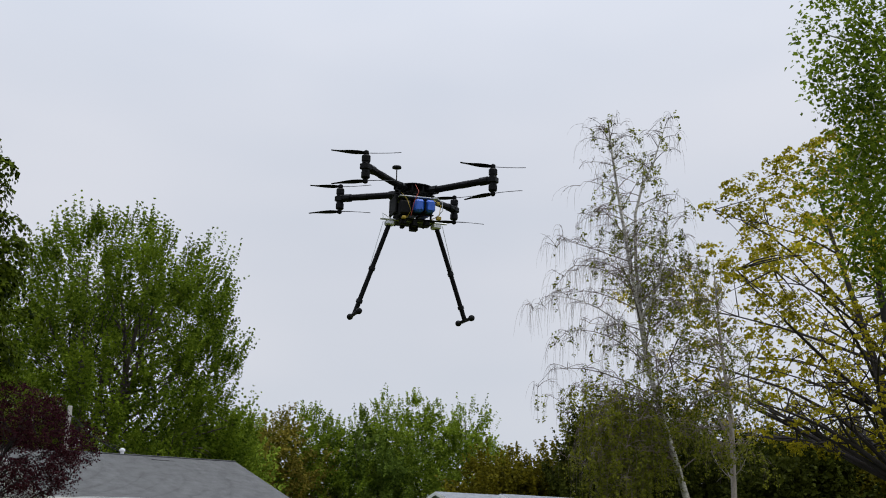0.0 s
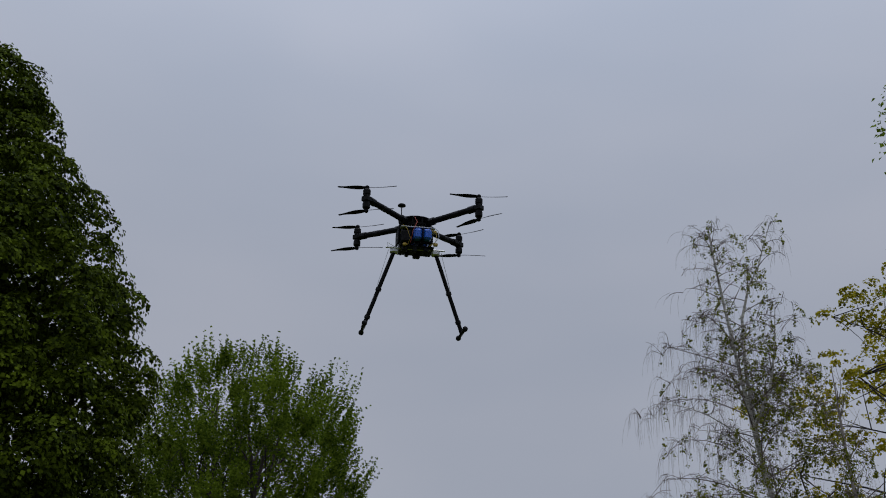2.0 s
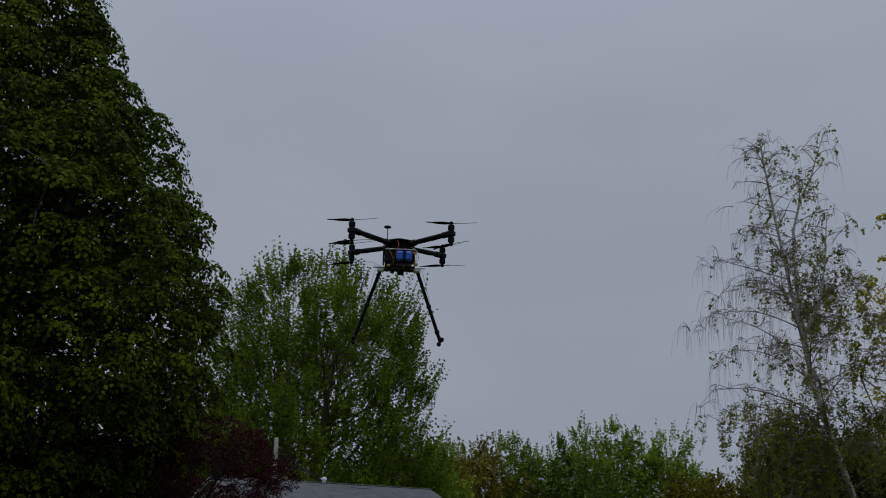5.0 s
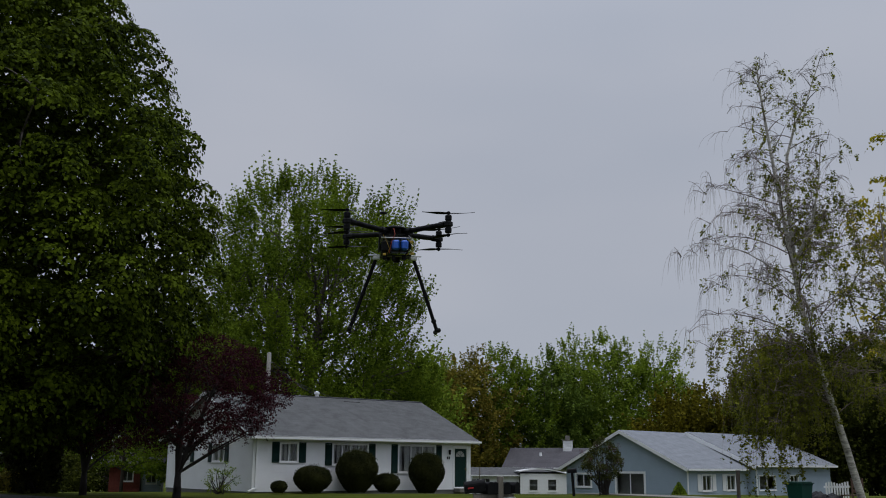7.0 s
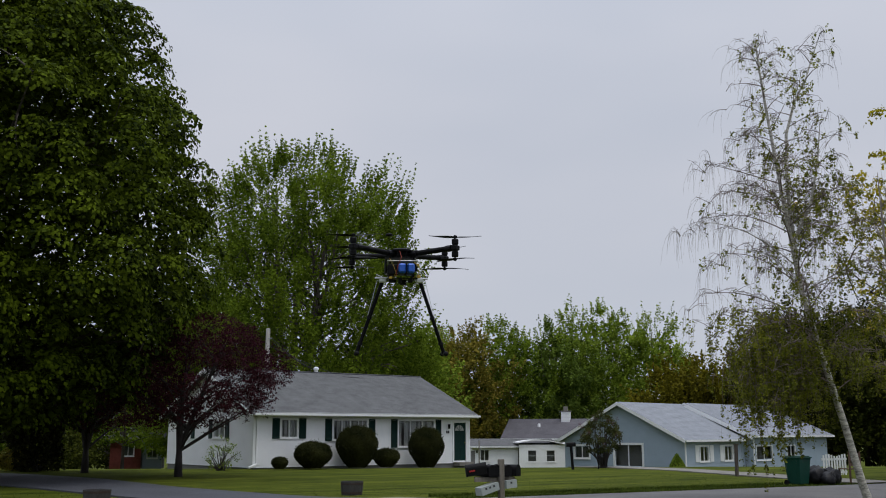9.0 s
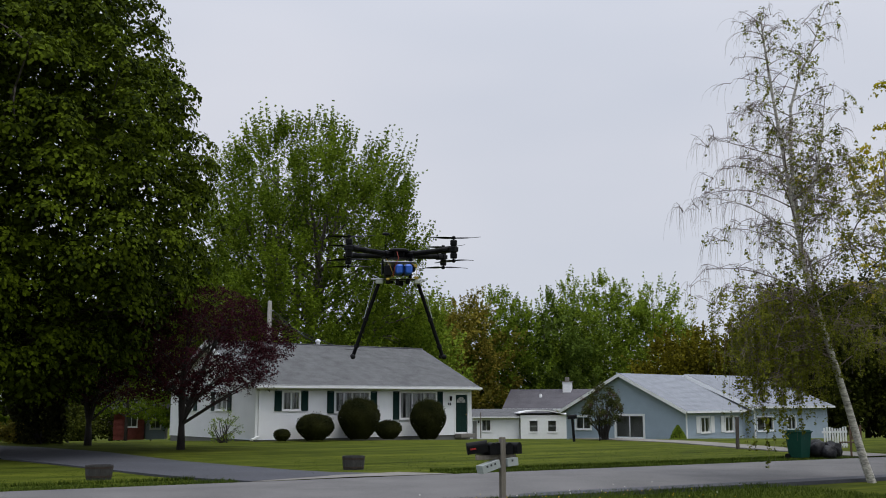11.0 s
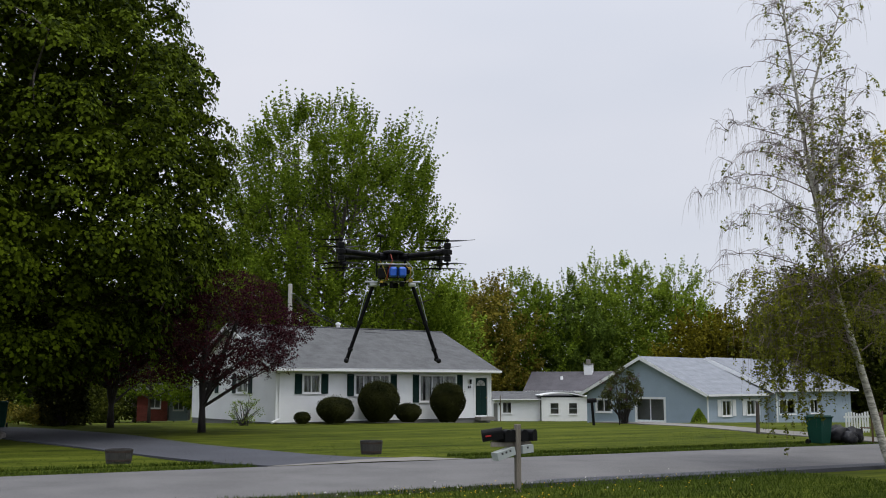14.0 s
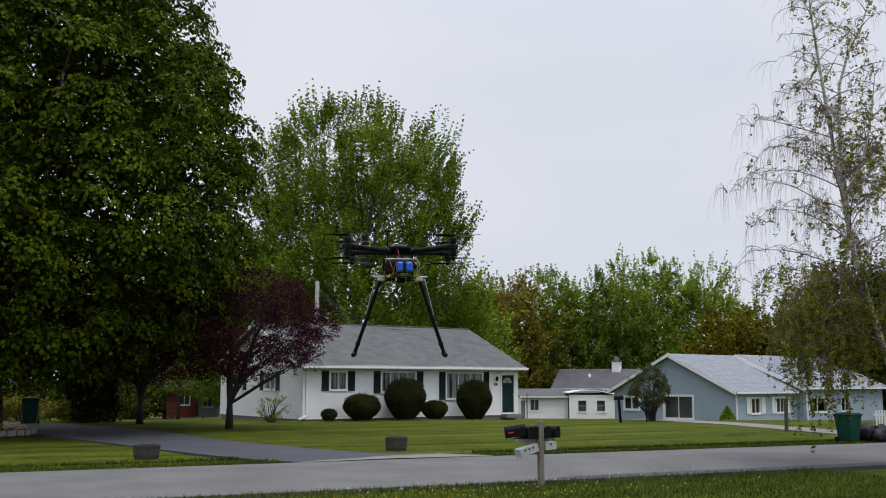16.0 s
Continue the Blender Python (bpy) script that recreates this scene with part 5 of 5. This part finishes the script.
# ---- pole and wires ----
pole = thing("utility_pole", pose(-7.62, 59.4, ground_z(-7.6, 59.4)), "pale wooden utility pole behind the house", "pole")
v, f = lathe([(0.16, -0.3), (0.155, 2.0), (0.14, 5.0), (0.125, 8.25), (0.1, 8.3)], 12)
mesh_object("shaft", v, f, POLE_WOOD, pole)
part("insulator", rod(bmesh.new(), (0.05, -0.12, 7.7), (0.28, -0.2, 7.7), 0.03, seg=6), METAL, pole)
for z, e in ((7.7, (5.2, -4.4, 5.15)), (7.5, (5.6, -4.2, 5.15)), (7.2, (9.6, -1.5, 4.6))):
    pts = [np.array((0.25, -0.2, z)) * (1 - t) + np.array(e) * t - np.array((0, 0, 0.6 * math.sin(math.pi * t))) for t in np.linspace(0, 1, 12)]
    t2 = Tubes()
    t2.add(pts, [0.016] * 12, 5)
    t2.make("wire", WIRE, pole)


# ---- mailboxes by the road ----


def mailbox_shape(l=0.46, w=0.16, h=0.2):
    """A round-topped box along y."""
    v, f = [], []
    arc = [(-w / 2, 0)] + [(w / 2 * math.cos(math.pi - math.pi * i / 8), h - w / 2 + w / 2 * math.sin(math.pi * i / 8)) for i in range(9)] + [(w / 2, 0)]
    for y in (-l / 2, l / 2):
        v += [(x, y, z) for x, z in arc]
    n = len(arc)
    f = [(i, (i + 1) % n, n + (i + 1) % n, n + i) for i in range(n)] + [tuple(range(n))[::-1], tuple(range(n, 2 * n))]
    return v, f


mb = thing("mailbox_post", pose(1.8, 17.65, 0, 0, 0, 25), "weathered wooden post carrying black mailboxes and newspaper tubes", "mailbox")
bm = boxed(-0.047, 0.047, -0.047, 0.047, -0.25, 1.13, bevel=0.008)
part("post", bm, OLD_WOOD, mb)
part("arm", boxed(-0.5, 0.32, -0.02, 0.02, 0.74, 0.82, bevel=0.006, m=pose(0, 0.07, 0)), OLD_WOOD, mb)
part("arm", boxed(-0.42, 0.3, 0.092, 0.24, 0.8, 0.828, bevel=0.004), BLACK_PLASTIC, mb)
for x, y, yaw, z, tip in ((-0.42, 0.13, 66, 0.86, -9), (-0.22, 0.16, 10, 0.832, 0), (-0.07, 0.17, -6, 0.83, 0), (0.12, 0.16, 6, 0.83, 0), (0.27, 0.15, 28, 0.832, 0)):
    b = new("mailbox")
    b.parent, b.matrix_basis = mb, pose(x, y, z, 0, tip, 0) @ pose(0, 0, 0, 0, 0, yaw)
    v, f = mailbox_shape(0.34, 0.155, 0.2)
    mesh_object("box", v, f, BLACK_PLASTIC, b, "black round-topped mailbox")
    v, f = mailbox_shape(0.016, 0.167, 0.209)
    mesh_object("lid", v, f, BLACK_PLASTIC, b, at=pose(0, 0.18, -0.003))
    v, f = mailbox_shape(0.012, 0.161, 0.205)
    mesh_object("rear_rim", v, f, BLACK_PLASTIC, b, at=pose(0, -0.177, -0.002))
    part("flag", boxed(-0.09, -0.08, 0.03, 0.13, 0.075, 0.1), RED_PLASTIC, b, "red mailbox flag")
for x, z, l, t in ((-0.26, 0.56, 0.4, -14), (0.17, 0.63, 0.24, -4)):
    n = new("newspaper_tube")
    n.parent, n.matrix_basis = mb, pose(x, 0.02, z, 0, t, 8)
    bm = bmesh.new()
    for a in ((-l / 2, l / 2, -0.09, 0.09, -0.002, 0.006), (-l / 2, l / 2, -0.09, 0.09, 0.128, 0.136)):
        box(bm, *a)
    for a in ((-l / 2, l / 2, -0.09, -0.082, 0.0062, 0.1278), (-l / 2, l / 2, 0.082, 0.09, 0.0062, 0.1278), (-l / 2, -l / 2 + 0.008, -0.0818, 0.0818, 0.0062, 0.1278)):
        box(bm, *a)
    part("tube", bm, GREY_PLASTIC, n, "pale grey plastic newspaper tube")
    for k in range(3 if l > 0.3 else 1):
        part("letter_bar", boxed(-l / 2 + 0.09 + k * 0.09, -l / 2 + 0.13 + k * 0.09, -0.093, -0.0902, 0.075, 0.11), NUMBER, n)

# ---- barrel planters by the drive ----


def barrel(x, y, r, h, label):
    b = thing("barrel_planter", pose(x, y, ground_z(x, y)), label, "planter", "barrel planters by the drive")
    n = 16
    for i in range(n):
        v, f = [], []
        a0, a1 = 2 * math.pi * (i + 0.02) / n, 2 * math.pi * (i + 0.98) / n
        for z, k in ((-0.03, 0.88), (h * 0.5, 0.97), (h, 1.0)):
            for rr in (r * k, r * k - 0.03):
                for a in (a0, a1):
                    v.append((rr * math.cos(a), rr * math.sin(a), z))
        for j in (0, 4):
            f += [(j, j + 1, j + 5, j + 4), (j + 2, j + 6, j + 7, j + 3), (j, j + 4, j + 6, j + 2), (j + 1, j + 3, j + 7, j + 5)]
        f += [(8, 9, 11, 10), (0, 2, 3, 1)]
        mesh_object("stave", v, f, BARREL_WOOD, b)
    for z in (0.1, 0.75):
        k = 0.89 + 0.1 * z
        v, f = lathe([(r * k + 0.003, h * z), (r * k + 0.01, h * z), (r * (k + 0.01) + 0.01, h * z + 0.045), (r * (k + 0.01) + 0.003, h * z + 0.045)], 24)
        mesh_object("hoop", v, f[:-2], RUST, b)
    v, f = lathe([(r * 0.92, h - 0.12), (r * 0.92, h - 0.05), (0.1, h - 0.03)], 16)
    mesh_object("soil", v, f, SOIL, b)


barrel(-1.2, 26.85, 0.3, 0.35, "weathered half-barrel planter with iron hoops beside driveway")
barrel(-7.05, 24.05, 0.32, 0.31, "weathered half-barrel planter with iron hoops on the verge")

# ---- bins and rubbish ----


def wheelie_bin(x, y, turn, label, s=1.0):
    b = thing("wheeled_bin", pose(x, y, ground_z(x, y), 0, 0, turn), label, "bin", "wheeled bins")
    v, f = [], []
    for z, w, d in ((0.05, 0.24, 0.26), (0.9, 0.31, 0.34), (0.96, 0.33, 0.36)):
        v += [(-w, -d, z), (w, -d, z), (w, d, z), (-w, d, z)]
    for j in (0, 4):
        f += [(j + i, j + (i + 1) % 4, j + 4 + (i + 1) % 4, j + 4 + i) for i in range(4)]
    f += [(3, 2, 1, 0)]
    ob = mesh_object("body", v, f, BIN_GREEN, b)
    bv = ob.modifiers.new("edge", "BEVEL")
    bv.width, bv.segments = 0.025, 2
    bm = boxed(-0.34, 0.34, -0.39, 0.38, 0.965, 1.0, bevel=0.012)
    box(bm, -0.29, 0.29, -0.33, 0.3, 1.0, 1.035, bevel=0.015)
    part("lid", bm, BIN_GREEN, b)
    part("handle", rod(bmesh.new(), (-0.26, 0.42, 0.92), (0.26, 0.42, 0.92), 0.016, seg=8), BLACK_PLASTIC, b)
    for sx in (-1, 1):
        part("wheel", rod(bmesh.new(), (sx * 0.27, 0.26, 0.1), (sx * 0.33, 0.26, 0.1), 0.1, seg=16), BLACK_PLASTIC, b)
    b.scale = (s, s, s)
    return b


wheelie_bin(12.35, 30.5, 30, "green plastic wheeled bin at the roadside", 0.86)
wheelie_bin(-17.6, 42.7, 20, "dark green wheeled bin at the driveway end", 1.1)
for x, y, s in ((13.05, 30.8, 0.34), (13.55, 30.9, 0.3), (13.25, 30.45, 0.24)):
    b = bmesh.new()
    bmesh.ops.create_icosphere(b, subdivisions=3, radius=1)
    for q in b.verts:
        k = 1 + 0.32 * noise.noise(q.co * 2.2 + Vector((x, y, 0))) + 0.2 * noise.noise(q.co * 5 + Vector((y, x, 0)))
        q.co = Vector((q.co.x * s * k, q.co.y * s * k, max(-0.7, q.co.z * k) * s))
    ob = part("rubbish_bag", b, BAG, smooth=True, at=pose(x, y, s * 0.7))
    tagged(ob, "crumpled black rubbish bag beside the green bin", "bag", "rubbish bags")
ch = thing("wooden_chair", pose(14.5, 31.6, 0, 0, 0, 200), "discarded brown wooden chair beside rubbish bags", "chair")
for x in (-0.22, 0.22):
    part("leg", boxed(x - 0.02, x + 0.02, -0.24, -0.2, 0, 0.44), BROWN_WOOD, ch)
    part("leg", boxed(x - 0.02, x + 0.02, 0.2, 0.24, 0, 1.0), BROWN_WOOD, ch)
part("seat", boxed(-0.26, 0.26, -0.26, 0.199, 0.442, 0.475, bevel=0.008), BROWN_WOOD, ch)
for z in (0.55, 0.7, 0.85):
    part("back_slat", boxed(-0.199, 0.199, 0.205, 0.235, z, z + 0.1), BROWN_WOOD, ch)
lp = thing("lawn_post", pose(12.9, 37.7, 0, 0, 1.5, 20), "weathered dark wooden post on the lawn", "post")
part("shaft", boxed(-0.055, 0.055, -0.055, 0.055, -0.2, 1.15, bevel=0.012), BARK, lp)
part("cap", boxed(-0.07, 0.07, -0.07, 0.07, 1.152, 1.19, bevel=0.01), BARK, lp)
fence = thing("picket_fence", pose(16.4, 38.0, -0.2, 0, 0, 26), "short white picket fence beyond the bins", "fence")
for i in range(9):
    part("picket", boxed(i * 0.15, i * 0.15 + 0.08, 0, 0.02, 0.05, 0.95 + 0.04 * math.sin(i)), TRIM, fence)
for z in (0.25, 0.75):
    part("rail", boxed(-0.05, 1.35, 0.022, 0.06, z, z + 0.08), TRIM, fence)
pb = thing("post_box", pose(8.12, 46.0, 0, 0, -4, 20), "black box on a leaning black post", "mailbox")
part("post", boxed(-0.05, 0.05, -0.05, 0.05, -0.2, 1.0, bevel=0.01), BLACK_PLASTIC, pb)
v, f = mailbox_shape(0.42, 0.17, 0.2)
mesh_object("box", v, f, BLACK_PLASTIC, pb, at=pose(0.0, 0, 1.002, 0, 0, 70))
st = thing("garden_stake", pose(9.35, 46.2, 0), "thin dark metal garden stake on the lawn", "stake")
part("rod", rod(bmesh.new(), (0, 0, -0.1), (0, 0, 1.05), 0.022, seg=6), BLACK_PLASTIC, st)
st = thing("door_post", pose(*by_house(12.45, 1.5), 0), "thin pale post in front of the door", "post")
part("rod", rod(bmesh.new(), (0, 0, -0.1), (0, 0, 1.25), 0.03, seg=8), OLD_WOOD, st)

# ---- grass and dandelions ----


def blades(n, u0, u1, v0, v1, h, w, name, label, edge=None, lean=0.5, fade=1.0):
    u = RNG.uniform(u0, u1, n)
    vv = v0 + (v1 - v0) * RNG.uniform(0, 1, n) ** fade
    if edge is not None:
        vv = edge + np.abs(RNG.normal(0, v1 - v0, n))
    ok = ~((u > 6.3) & (u < 11.6) & (vv > 21.0) & (vv < 23.2))
    u, vv = u[ok], vv[ok]
    n = len(u)
    p = np.c_[u[:, None] * RU[None] + vv[:, None] * RV[None], np.zeros(n)]
    hh = h * RNG.uniform(0.5, 1.3, (n, 1))
    a = RNG.uniform(0, 2 * math.pi, n)
    side = np.c_[np.cos(a), np.sin(a), np.zeros(n)] * w
    tip = np.c_[RNG.normal(0, lean, n), RNG.normal(0, lean, n), np.ones(n)] * hh
    q = np.stack([p - side, p + side, p + tip * 0.6 + side * 0.7, p + tip], axis=1)
    return tagged(quads_object(name, q, BLADE), label, "grass", kind="stuff")


blades(60000, -12, 16, 11.0, 15.95, 0.075, 0.006, "verge_grass", "short green grass on the near verge")
blades(26000, -26, 26, 21.7, 22.3, 0.07, 0.008, "lawn_edge_grass", "uneven grass along the far road edge", edge=21.66)
blades(9000, -26, 5.6, 0.0, 0.06, 0.1, 0.008, "lawn_lip_grass", "longer grass along the lawn's lip by the road", edge=23.1)
blades(6000, 10.6, 24, 0.0, 0.06, 0.09, 0.008, "lawn_lip_grass", "longer grass along the lawn's lip by the road", edge=22.95)
blades(26000, -22, 30, 21.9, 31.0, 0.022, 0.008, "lawn_grass", "mown lawn grass beyond the road", lean=1.2, fade=1.8)
n = 120
u, vv = np.concatenate([RNG.normal(7.6, 1.2, 70), RNG.uniform(4.0, 13.0, 50)]), RNG.uniform(13.2, 15.7, n)
pp = u[:, None] * RU[None] + vv[:, None] * RV[None]
hz = RNG.uniform(0.05, 0.12, n)
tagged(quads_object("dandelions", leaves(np.c_[pp, hz], 0.008, 6, 0.021, 0.3, 0), YELLOW), "yellow dandelion heads in the near verge", "flowers", kind="stuff")
n = 26
u, vv = RNG.uniform(4, 13, n), RNG.uniform(13.8, 15.9, n)
pp = u[:, None] * RU[None] + vv[:, None] * RV[None]
tagged(quads_object("seed_heads", leaves(np.c_[pp, RNG.uniform(0.08, 0.18, n)], 0.012, 8, 0.022, 1.0, 0), PALE_PETAL), "pale dandelion seed heads in the verge", "flowers", kind="stuff")
